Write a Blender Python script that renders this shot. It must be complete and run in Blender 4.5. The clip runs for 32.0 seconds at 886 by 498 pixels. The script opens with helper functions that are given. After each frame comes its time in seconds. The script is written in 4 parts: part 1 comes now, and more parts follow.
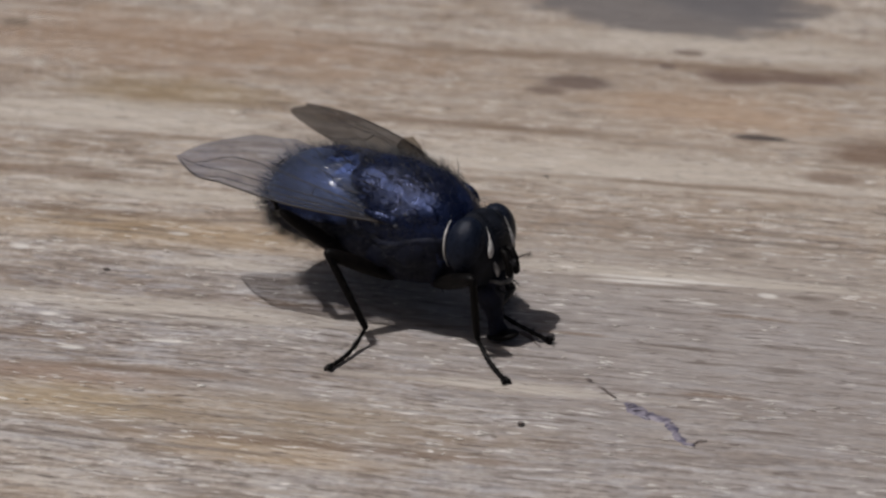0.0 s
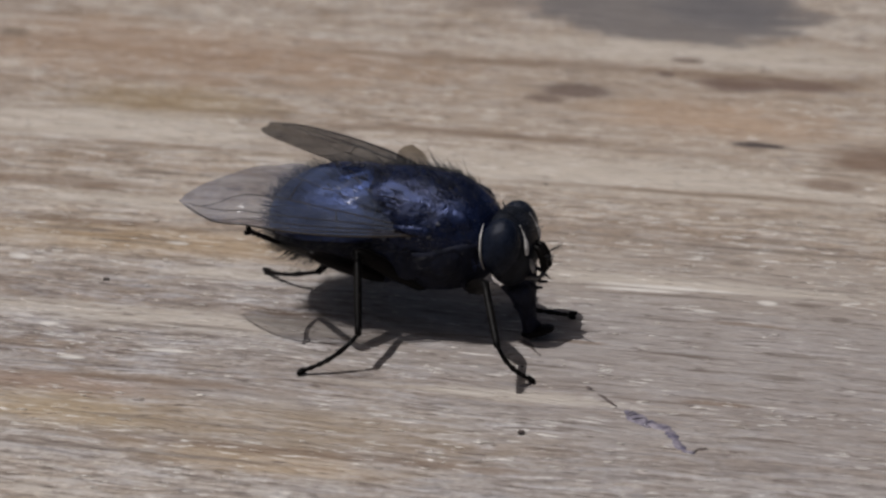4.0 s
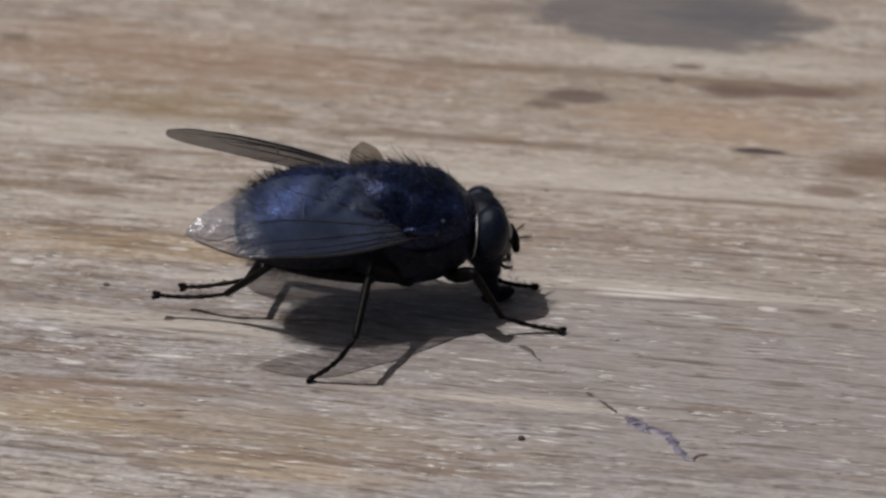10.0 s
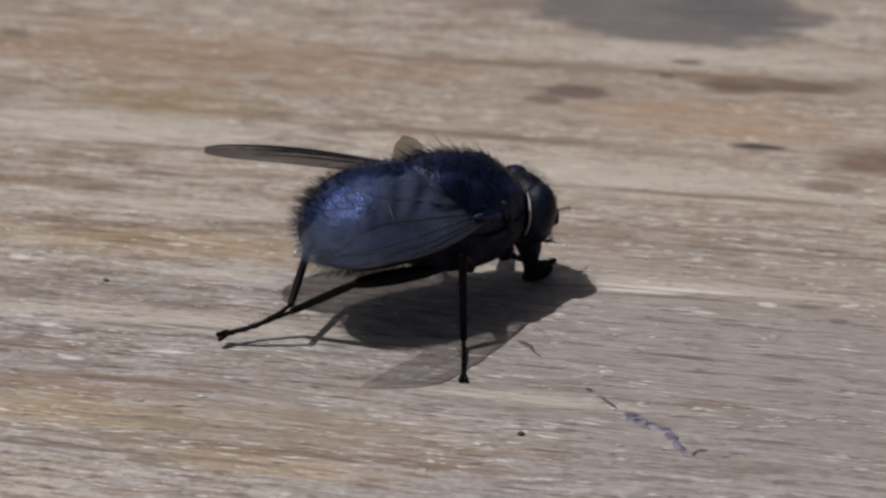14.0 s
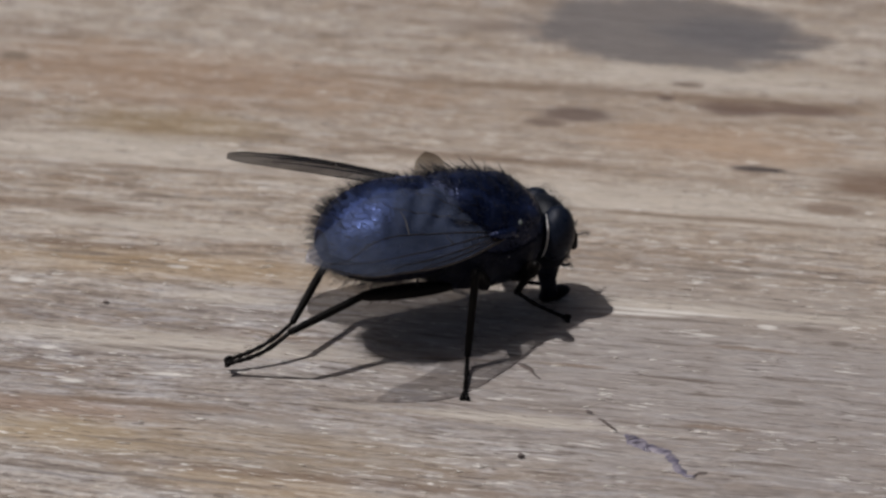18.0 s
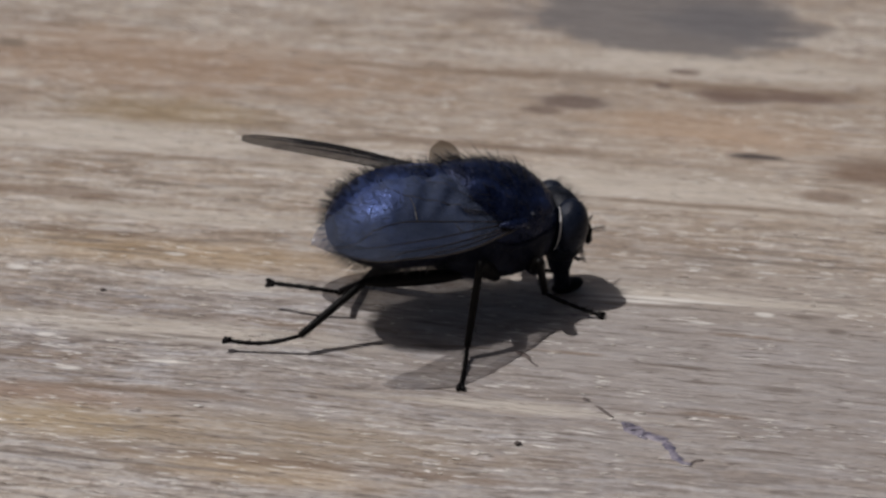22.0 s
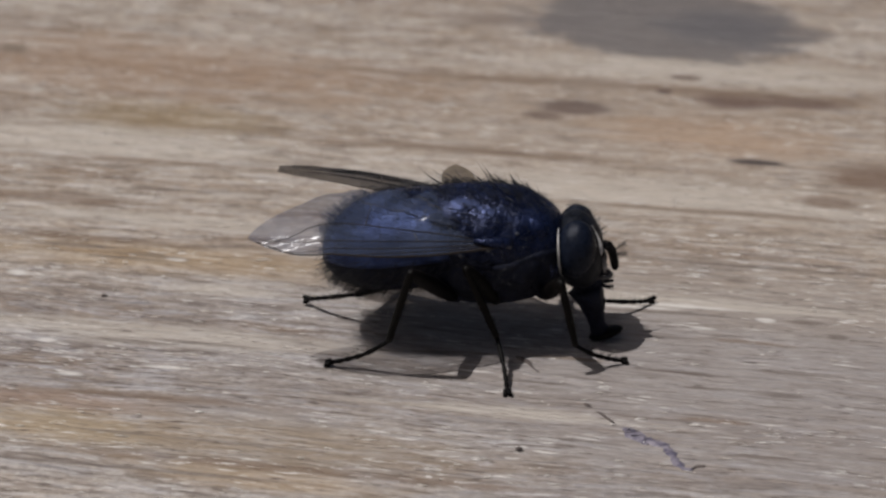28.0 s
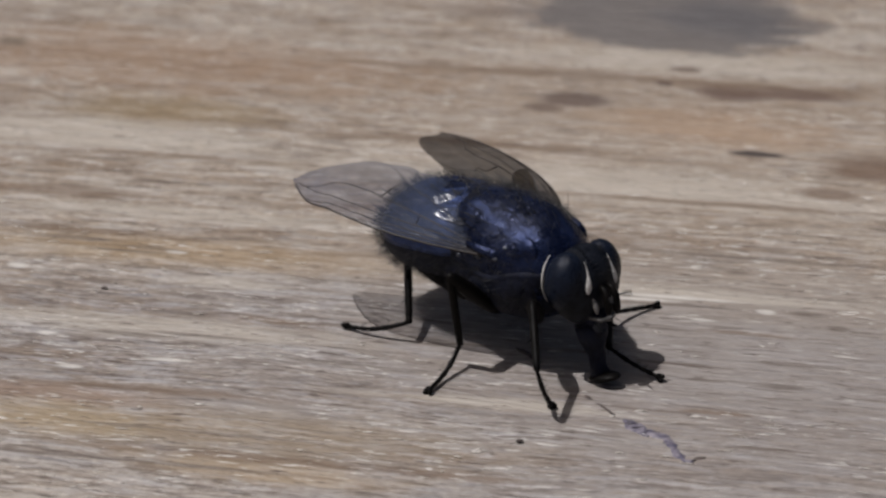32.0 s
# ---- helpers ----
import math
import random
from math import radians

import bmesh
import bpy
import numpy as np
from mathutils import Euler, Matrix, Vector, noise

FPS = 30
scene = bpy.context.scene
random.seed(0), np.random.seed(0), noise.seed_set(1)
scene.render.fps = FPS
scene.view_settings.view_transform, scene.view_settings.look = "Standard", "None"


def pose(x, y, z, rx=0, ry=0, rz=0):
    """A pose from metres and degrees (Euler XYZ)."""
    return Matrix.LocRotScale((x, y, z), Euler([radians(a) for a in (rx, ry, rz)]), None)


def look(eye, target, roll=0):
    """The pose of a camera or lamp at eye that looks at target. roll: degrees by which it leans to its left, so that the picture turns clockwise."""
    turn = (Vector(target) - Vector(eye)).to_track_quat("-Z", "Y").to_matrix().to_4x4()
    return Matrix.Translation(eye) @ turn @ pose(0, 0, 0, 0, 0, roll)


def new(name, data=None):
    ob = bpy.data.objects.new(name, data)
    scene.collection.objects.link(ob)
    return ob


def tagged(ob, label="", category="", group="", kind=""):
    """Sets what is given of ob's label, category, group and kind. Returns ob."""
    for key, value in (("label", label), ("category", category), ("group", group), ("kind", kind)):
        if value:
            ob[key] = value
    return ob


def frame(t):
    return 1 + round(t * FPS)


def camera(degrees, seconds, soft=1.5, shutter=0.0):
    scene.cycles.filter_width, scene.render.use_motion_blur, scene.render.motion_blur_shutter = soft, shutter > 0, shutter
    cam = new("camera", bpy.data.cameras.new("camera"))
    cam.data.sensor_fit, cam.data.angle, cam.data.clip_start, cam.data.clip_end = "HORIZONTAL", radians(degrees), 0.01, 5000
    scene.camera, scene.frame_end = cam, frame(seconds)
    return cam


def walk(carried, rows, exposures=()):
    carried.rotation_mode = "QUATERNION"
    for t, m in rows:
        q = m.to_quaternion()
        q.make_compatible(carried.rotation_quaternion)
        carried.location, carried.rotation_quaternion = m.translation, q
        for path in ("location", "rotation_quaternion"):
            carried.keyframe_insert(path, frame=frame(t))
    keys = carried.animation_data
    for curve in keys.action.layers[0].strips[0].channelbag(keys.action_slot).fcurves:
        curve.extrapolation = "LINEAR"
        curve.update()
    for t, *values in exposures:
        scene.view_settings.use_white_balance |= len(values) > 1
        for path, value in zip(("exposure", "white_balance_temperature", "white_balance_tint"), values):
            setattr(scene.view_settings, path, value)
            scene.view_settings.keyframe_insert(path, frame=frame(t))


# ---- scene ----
# Lengths below are in millimetres; MM turns them into metres.
MM = 0.001

# ---- camera ----
cam = camera(20, 32.0, soft=2.5)
EYE = (0.0, -0.097881, 0.045643)
cam.data.dof.use_dof, cam.data.dof.focus_distance, cam.data.dof.aperture_fstop = True, 0.0965, 110
# seconds, the point of the board at the middle of the view, roll
PATH = [
    (0, -0.000054, -0.001727, -0.16),
    (0.5, -0.000087, -0.001099, -0.06),
    (1, -0.000085, -0.000851, -0.03),
    (1.5, -0.000091, -0.000993, 0.00),
    (2, -0.000075, -0.001455, -0.02),
    (2.5, -0.000063, -0.001591, 0.09),
    (3, -0.000038, -0.001186, -0.04),
    (3.5, -0.000051, -0.000875, 0.03),
    (5.5, -0.000011, -0.000897, 0.05),
    (6, 0.000001, -0.000863, -0.00),
    (6.5, 0.000008, -0.000844, 0.05),
    (7, 0.000023, -0.000155, 0.02),
    (7.5, 0.000067, 0.000612, -0.09),
    (8, -0.000000, 0.001086, 0.02),
    (8.5, -0.000040, 0.001287, 0.07),
    (9, -0.000047, 0.000861, 0.04),
    (9.5, -0.000067, 0.000129, 0.06),
    (10, -0.000050, -0.000309, 0.01),
    (10.5, -0.000053, -0.000285, -0.03),
    (11, -0.000028, -0.000042, -0.06),
    (11.5, -0.000072, 0.000482, 0.07),
    (12, -0.000066, 0.000729, 0.03),
    (12.5, -0.000080, -0.000222, 0.04),
    (13, -0.000078, -0.001023, -0.06),
    (13.5, -0.000047, -0.000948, -0.03),
    (14, -0.000031, -0.000755, 0.01),
    (14.5, 0.000011, -0.000132, -0.01),
    (16.5, 0.000047, -0.000308, 0.01),
    (17, 0.000051, 0.000190, -0.06),
    (17.5, 0.000018, 0.000832, -0.04),
    (18, -0.000032, 0.001549, 0.01),
    (18.5, -0.000020, 0.001640, -0.03),
    (19, -0.000025, 0.000933, -0.02),
    (19.5, -0.000010, 0.000396, 0.03),
    (20, 0.000014, 0.000373, 0.03),
    (20.5, 0.000042, 0.000397, 0.01),
    (21, 0.000079, 0.000610, -0.04),
    (21.5, 0.000109, 0.000664, -0.01),
    (22, 0.000089, 0.000244, -0.06),
    (22.5, 0.000076, -0.000143, 0.00),
    (23, 0.000031, -0.000188, 0.04),
    (23.5, 0.000010, -0.000013, 0.01),
    (24, 0.000039, -0.000044, -0.01),
    (24.5, 0.000035, -0.000136, 0.07),
    (25, 0.000007, -0.000387, 0.06),
    (25.5, 0.000002, -0.000671, 0.07),
    (27.5, 0.000027, 0.000407, 0.03),
    (28, 0.000044, 0.000831, -0.02),
    (28.5, 0.000039, 0.000641, -0.00),
    (29, 0.000032, 0.000439, 0.04),
    (29.5, 0.000065, 0.000365, -0.05),
    (30, 0.000070, 0.000344, -0.06),
    (30.5, 0.000083, 0.000711, -0.05),
    (31, 0.000086, 0.001021, 0.01),
    (31.5, 0.000072, 0.000630, -0.01),
    (32, 0.000035, 0.000028, 0.06),
]
walk(cam, [(t, look(EYE, (x, y, 0), -r)) for t, x, y, r in PATH])

# ---- light: high sun from one side, clear sky ----
SUN_WAY = Vector((0.42, 0.08, -1.0)).normalized()
world = bpy.data.worlds.new("sky")
scene.world = world
world.use_nodes = True
wn = world.node_tree.nodes
sky = wn.new("ShaderNodeTexSky")
sky.sky_type, sky.sun_disc = "NISHITA", False
sky.sun_elevation = math.asin(-SUN_WAY.z)
sky.sun_rotation = math.atan2(-SUN_WAY.x, -SUN_WAY.y)
sky.air_density, sky.dust_density, sky.ozone_density = 0.5, 5.0, 0.3
wn["Background"].inputs["Strength"].default_value = 0.038
world.node_tree.links.new(sky.outputs[0], wn["Background"].inputs["Color"])
sun = new("sun", bpy.data.lights.new("sun", "SUN"))
sun.data.energy, sun.data.angle, sun.data.color = 3.02, radians(0.53), (1.0, 0.975, 0.985)
sun.matrix_world = look((0, 0, 1), Vector((0, 0, 1)) + SUN_WAY)
scene.view_settings.exposure = 0.0


# ---- material helpers ----
class Nodes:
    """A small wrapper to write node materials in few lines."""

    def __init__(self, name):
        self.mat = bpy.data.materials.new(name)
        self.mat.use_nodes = True
        self.tree = self.mat.node_tree
        self.bsdf = self.tree.nodes["Principled BSDF"]
        self.out = self.tree.nodes["Material Output"]

    def add(self, kind, **props):
        node = self.tree.nodes.new("ShaderNode" + kind)
        for key, value in props.items():
            setattr(node, key, value)
        return node

    def link(self, a, b):
        self.tree.links.new(a, b)

    def put(self, socket, value):
        if hasattr(value, "links"):
            self.link(value, socket)
        else:
            socket.default_value = value

    def math(self, op, a, b=0.0, c=0.0):
        node = self.add("Math", operation=op)
        for socket, value in zip(node.inputs, (a, b, c)):
            self.put(socket, value)
        return node.outputs[0]

    def mapped(self, value, lo, hi, a=0.0, b=1.0):
        node = self.add("MapRange", interpolation_type="SMOOTHSTEP")
        for socket, v in zip(node.inputs, (value, lo, hi, a, b)):
            self.put(socket, v)
        return node.outputs[0]

    def mix(self, fac, a, b, blend="MIX"):
        node = self.add("MixRGB", blend_type=blend)
        for socket, v in zip(node.inputs, (fac, a, b)):
            self.put(socket, v if hasattr(v, "links") or isinstance(v, float) else (*v, 1.0))
        return node.outputs[0]

    def coords(self, scale=(1, 1, 1), turn=0.0, which="Object"):
        tex = self.add("TexCoord")
        m = self.add("Mapping", vector_type="POINT")
        m.inputs["Rotation"].default_value = (0, 0, radians(turn))
        m.inputs["Scale"].default_value = scale
        self.link(tex.outputs[which], m.inputs["Vector"])
        return m.outputs[0]

    def noise(self, vec, scale=1.0, detail=4.0, rough=0.55, warp=0.0):
        node = self.add("TexNoise")
        self.link(vec, node.inputs["Vector"])
        node.inputs["Scale"].default_value = scale
        node.inputs["Detail"].default_value = detail
        node.inputs["Roughness"].default_value = rough
        node.inputs["Distortion"].default_value = warp
        return node.outputs["Fac"]

    def bump(self, height, strength, distance):
        node = self.add("Bump")
        node.inputs["Strength"].default_value = strength
        node.inputs["Distance"].default_value = distance
        self.link(height, node.inputs["Height"])
        self.link(node.outputs[0], self.bsdf.inputs["Normal"])

    def set(self, **values):
        for key, value in values.items():
            self.put(self.bsdf.inputs[key.replace("_", " ")], value)
        return self.mat


def stain_group():
    """Mask of one frayed patch that lies along the grain."""
    tree = bpy.data.node_groups.new("stain_mask", "ShaderNodeTree")
    for key in ("x", "y", "fray", "grain", "cx", "cy", "rx", "ry", "lo", "hi", "strength", "rag"):
        tree.interface.new_socket(key, in_out="INPUT", socket_type="NodeSocketFloat")
    tree.interface.new_socket("mask", in_out="OUTPUT", socket_type="NodeSocketFloat")
    src, out = tree.nodes.new("NodeGroupInput"), tree.nodes.new("NodeGroupOutput")
    val = {s.name: s for s in src.outputs}

    def op(kind, a, b):
        node = tree.nodes.new("ShaderNodeMath")
        node.operation = kind
        for socket, v in zip(node.inputs, (a, b)):
            if hasattr(v, "links"):
                tree.links.new(v, socket)
            else:
                socket.default_value = v
        return node.outputs[0]

    dx = op("SUBTRACT", val["x"], val["cx"])
    dy = op("ADD", op("SUBTRACT", val["y"], val["cy"]), op("MULTIPLY", dx, 0.185))
    dx, dy = op("DIVIDE", dx, val["rx"]), op("DIVIDE", dy, val["ry"])
    r = op("SQRT", op("ADD", op("MULTIPLY", dx, dx), op("MULTIPLY", dy, dy)), 0.0)
    uneven = op("ADD", val["fray"], op("MULTIPLY", op("SUBTRACT", val["grain"], 0.5), 0.8))
    r = op("ADD", r, op("MULTIPLY", uneven, val["rag"]))
    ramp = tree.nodes.new("ShaderNodeMapRange")
    ramp.interpolation_type = "SMOOTHSTEP"
    for socket, v in zip(ramp.inputs, (r, val["lo"], val["hi"], None, val["strength"])):
        if v is not None:
            tree.links.new(v, socket)
    ramp.inputs[3].default_value = 0.0
    tree.links.new(ramp.outputs[0], out.inputs[0])
    return tree


STAIN = stain_group()


def wood_material():
    """Weathered board: long grain, fine fibres, stains with shapes of their own."""
    n = Nodes("weathered_wood")
    tilt = 11.0                                   # the grain runs a little askew to x
    mm = n.coords((1000, 1000, 1000))             # millimetres
    grain = n.coords((1000, 1000, 1000), tilt)
    # gentle waviness of the grain
    sep = n.add("SeparateXYZ")
    n.link(grain, sep.inputs[0])
    wob = n.add("CombineXYZ")
    n.put(wob.inputs[0], n.math("MULTIPLY", sep.outputs[0], 0.05))
    n.put(wob.inputs[1], n.math("MULTIPLY", sep.outputs[1], 0.10))
    wave = n.math("MULTIPLY", n.math("SUBTRACT", n.noise(wob.outputs[0], 1.0, 3.0), 0.5), 1.5)
    across = n.math("ADD", sep.outputs[1], wave)

    def streak(along, thick, seed, detail=3.0, rough=0.6):
        c = n.add("CombineXYZ")
        n.put(c.inputs[0], n.math("MULTIPLY", sep.outputs[0], 1.0 / along))
        n.put(c.inputs[1], n.math("MULTIPLY", across, 1.0 / thick))
        c.inputs[2].default_value = seed
        return n.noise(c.outputs[0], 1.0, detail, rough)

    wide = streak(34.0, 3.2, 1.7, 4.0)
    mid = streak(6.5, 0.8, 5.1, 5.0, 0.65)
    fine = streak(2.1, 0.30, 9.3, 4.0, 0.62)
    hair = streak(0.9, 0.15, 14.9, 2.0)
    mottle = n.noise(mm, 2.6, 4.0, 0.7)
    color = n.mix(n.mapped(wide, 0.38, 0.62), (0.275, 0.202, 0.139), (0.43, 0.365, 0.294))
    color = n.mix(n.mapped(mid, 0.51, 0.62, 0.0, 0.50), color, (0.47, 0.425, 0.375))
    color = n.mix(n.mapped(mid, 0.46, 0.36, 0.0, 0.65), color, (0.20, 0.148, 0.110))
    color = n.mix(n.mapped(fine, 0.46, 0.37, 0.0, 0.72), color, (0.135, 0.103, 0.082))
    color = n.mix(n.mapped(fine, 0.54, 0.61, 0.0, 0.55), color, (0.56, 0.51, 0.46))
    color = n.mix(0.8, color, n.mix(n.mapped(mottle, 0.3, 0.7), (0.66, 0.65, 0.64), (1.22, 1.23, 1.25)), "MULTIPLY")

    # soft-edged stains and painted-in falloff: place, half lengths, softness, colour, strength
    fray = n.math("SUBTRACT", n.noise(mm, 0.45, 4.0, 0.65), 0.5)
    pos = n.add("SeparateXYZ")
    n.link(mm, pos.inputs[0])

    def tone_patch(color, cx, cy, rx, ry, soft, tint, strength, rag=1.0, blend="MIX"):
        g = n.add("Group")
        g.node_tree = STAIN
        for key, value in (("x", pos.outputs[0]), ("y", pos.outputs[1]), ("fray", fray), ("grain", mid)):
            n.link(value, g.inputs[key])
        for key, value in (("cx", cx), ("cy", cy), ("rx", rx), ("ry", ry), ("lo", 1.0 + soft), ("hi", 1.0 - soft), ("strength", strength), ("rag", rag)):
            g.inputs[key].default_value = value
        return n.mix(g.outputs[0], color, tint, blend)

    # short blotches of grey and tan
    blotch = streak(2.6, 0.55, 41.0, 3.0, 0.65)
    color = n.mix(n.mapped(blotch, 0.52, 0.62, 0.0, 0.40), color, (0.40, 0.375, 0.355))
    color = n.mix(n.mapped(blotch, 0.47, 0.38, 0.0, 0.45), color, (0.20, 0.15, 0.115))
    # cloudy patches that ignore the grain
    cloud = n.noise(n.coords((400, 650, 400), 11), 1.0, 4.0, 0.6, 0.6)
    color = n.mix(n.mapped(cloud, 0.50, 0.66, 0.0, 0.34), color, (0.43, 0.385, 0.335))
    color = n.mix(n.mapped(cloud, 0.48, 0.34, 0.0, 0.30), color, (0.25, 0.195, 0.145))
    # large tones: cool near part, tan upper right; lower-right grey paints in a vignette
    color = tone_patch(color, 6.0, -14.5, 34.0, 10.5, 0.30, (0.85, 0.895, 0.995), 1.0, 0.5, "MULTIPLY")
    color = tone_patch(color, 13.5, -11.5, 17.0, 9.0, 0.7, (0.285, 0.255, 0.235), 0.68, 0.9)
    color = tone_patch(color, 12.0, 14.0, 16.0, 9.0, 0.7, (0.37, 0.30, 0.235), 0.40, 0.9)
    # thin dark pores along the grain
    pore = streak(4.5, 0.26, 63.0, 3.0, 0.6)
    color = n.mix(n.mapped(pore, 0.43, 0.35, 0.0, 0.70), color, (0.125, 0.095, 0.075))
    color = tone_patch(color, -14.4, -13.0, 4.4, 0.7, 0.6, (0.24, 0.155, 0.115), 0.60, 1.2)
    color = tone_patch(color, -14.8, -14.8, 3.4, 1.0, 0.6, (0.41, 0.31, 0.18), 0.50, 1.3)
    color = tone_patch(color, -6.4, -19.0, 4.5, 0.9, 0.7, (0.38, 0.27, 0.15), 0.50, 1.2)
    color = tone_patch(color, -7.8, -14.0, 3.4, 0.9, 0.7, (0.27, 0.255, 0.26), 0.55, 1.2)
    color = tone_patch(color, -14.0, 23.0, 12.0, 4.2, 0.6, (0.30, 0.19, 0.115), 0.50, 1.6)
    color = tone_patch(color, -13.5, 16.2, 5.0, 1.8, 0.6, (0.26, 0.185, 0.09), 0.50, 1.2)
    color = tone_patch(color, 13.0, 13.6, 5.0, 2.2, 0.8, (0.38, 0.25, 0.155), 0.50, 1.2)
    color = tone_patch(color, -11.0, -0.2, 8.5, 1.2, 0.7, (0.36, 0.245, 0.12), 0.50, 1.5)
    color = tone_patch(color, -9.0, -15.6, 9.0, 2.0, 0.8, (0.38, 0.30, 0.20), 0.40, 1.2)
    color = tone_patch(color, 12.0, -4.0, 14.0, 3.0, 0.8, (0.34, 0.295, 0.25), 0.40, 1.0)
    # single long streaks of the grain: pale, then dark
    for cx, cy, rx, ry in ((14.8, 22.3, 8.7, 2.0), (-15.8, 13.1, 6.7, 1.8), (8.1, 6.7, 11.6, 1.9), (-10.9, 3.6, 7.5, 0.75),
                           (-9.1, -3.3, 2.1, 0.45), (8.5, -4.1, 9.4, 0.55), (2.5, -13.9, 5.4, 0.4), (-12.0, -7.2, 8.0, 0.9)):
        color = tone_patch(color, cx, cy, rx, ry, 0.6, (0.50, 0.45, 0.385), 0.60, 1.3)
    for cx, cy, rx, ry in ((7.8, 20.6, 14.8, 0.48), (-13.1, 10.5, 5.3, 0.27), (11.7, 4.9, 8.3, 0.3), (-16.8, 6.4, 3.6, 0.5), (-15.7, 2.1, 4.9, 0.3),
                           (-11.6, -12.6, 5.4, 0.28), (12.4, -8.1, 1.6, 0.16), (10.2, -14.6, 1.2, 0.14), (5.0, -9.4, 1.3, 0.13), (-6.5, -6.8, 1.8, 0.2), (-4.0, -18.5, 9.0, 0.3), (1.0, 12.0, 6.0, 0.4)):
        color = tone_patch(color, cx, cy, rx, ry, 0.6, (0.17, 0.115, 0.075), 0.70, 1.3)
    # short dark pores, and pale fibres whose sun glints are put into the colour
    pores = n.mapped(hair, 0.38, 0.28, 0.0, 0.80)
    color = n.mix(pores, color, (0.075, 0.055, 0.045))
    ticks = n.mapped(streak(1.9, 0.24, 27.0, 2.0), 0.365, 0.285, 0.0, 0.88)
    color = n.mix(ticks, color, (0.085, 0.062, 0.050))
    pale = n.math("MULTIPLY", n.mapped(streak(1.3, 0.16, 21.0, 2.0), 0.60, 0.67), n.mapped(streak(9.0, 2.5, 31.0, 2.0), 0.42, 0.60))
    color = n.mix(n.math("MULTIPLY", pale, 0.8), color, (0.76, 0.73, 0.68))
    # lifted pale splinters and thin dark cracks along the grain
    for cx, cy, rx, ry in ((-18.0, -1.5, 0.4, 0.20), (-15.9, -7.8, 0.35, 0.16), (-14.6, -10.7, 0.5, 0.16), (-10.8, -10.2, 0.9, 0.12), (9.1, -4.6, 2.9, 0.14),
                           (8.0, -4.8, 1.6, 0.12), (13.2, -6.1, 0.35, 0.16), (10.6, -6.8, 0.5, 0.12), (-11.4, -0.2, 0.4, 0.14)):
        color = tone_patch(color, cx, cy, rx, ry, 0.5, (0.66, 0.63, 0.58), 0.80, 0.9)
    for cx, cy, rx, ry in ((-15.9, 1.3, 2.0, 0.16), (-12.8, 0.3, 1.7, 0.13), (-13.5, -0.1, 1.5, 0.12), (-10.4, -2.4, 0.7, 0.12), (-14.4, -3.0, 1.1, 0.12),
                           (-9.9, -8.1, 2.3, 0.12), (-15.9, -7.0, 0.5, 0.12), (13.7, -1.0, 4.8, 0.16), (12.4, -2.3, 0.5, 0.25), (8.5, -7.5, 1.4, 0.11),
                           (16.1, -5.0, 1.8, 0.09), (14.9, -6.3, 0.8, 0.18), (16.0, -7.6, 0.35, 0.22), (9.8, -5.5, 2.5, 0.10), (9.5, -10.7, 1.6, 0.12),
                           (13.1, -12.6, 0.9, 0.20), (-13.2, -17.8, 3.1, 0.10), (-8.7, -18.6, 3.3, 0.13), (-12.1, -15.4, 1.7, 0.12),
                           (-12.5, -7.9, 1.6, 0.14), (-10.6, -6.1, 1.3, 0.12), (-4.2, -10.4, 1.5, 0.20), (-7.4, -16.3, 2.8, 0.11)):
        color = tone_patch(color, cx, cy, rx, ry, 0.5, (0.11, 0.085, 0.068), 0.58, 1.2)
    # spills and marks
    color = tone_patch(color, 4.6, 30.0, 4.5, 1.3, 0.5, (0.20, 0.155, 0.125), 0.75, 1.0)
    color = tone_patch(color, 12.0, 29.8, 7.3, 5.6, 0.16, (0.135, 0.122, 0.117), 0.88, 0.95)
    color = tone_patch(color, 15.2, 28.9, 3.4, 2.6, 0.45, (0.095, 0.092, 0.098), 0.60, 1.0)
    color = tone_patch(color, 19.5, 28.2, 1.4, 0.9, 0.4, (0.15, 0.13, 0.12), 0.7, 0.8)
    color = tone_patch(color, 6.6, 17.5, 1.9, 1.0, 0.35, (0.105, 0.07, 0.055), 0.80, 0.8)
    color = tone_patch(color, 5.0, 16.4, 0.9, 0.6, 0.4, (0.12, 0.08, 0.06), 0.70, 0.8)
    color = tone_patch(color, 14.4, 18.2, 1.7, 0.9, 0.45, (0.12, 0.075, 0.055), 0.85, 0.9)
    color = tone_patch(color, 17.8, 18.0, 2.2, 0.75, 0.45, (0.12, 0.075, 0.055), 0.80, 0.9)
    color = tone_patch(color, 12.4, 21.6, 0.85, 0.4, 0.35, (0.12, 0.08, 0.06), 0.8, 0.6)
    color = tone_patch(color, 11.1, 19.7, 0.45, 0.35, 0.35, (0.10, 0.065, 0.05), 0.8, 0.6)
    color = tone_patch(color, 14.8, 10.55, 1.3, 0.34, 0.35, (0.05, 0.038, 0.035), 0.95, 0.5)
    color = tone_patch(color, 20.0, 8.6, 2.2, 1.4, 0.4, (0.15, 0.095, 0.062), 0.80, 0.9)
    color = tone_patch(color, 17.4, 5.8, 1.3, 0.7, 0.5, (0.17, 0.115, 0.08), 0.75, 0.9)
    color = tone_patch(color, -22.5, 25.9, 0.9, 0.6, 0.4, (0.13, 0.10, 0.07), 0.7, 0.7)
    color = tone_patch(color, -13.2, 7.5, 1.0, 0.2, 0.5, (0.12, 0.09, 0.07), 0.7, 0.6)
    relief = n.math("ADD", n.math("MULTIPLY", fine, 0.6), n.math("ADD", n.math("MULTIPLY", hair, 0.4), n.math("MULTIPLY", mid, 1.0)))
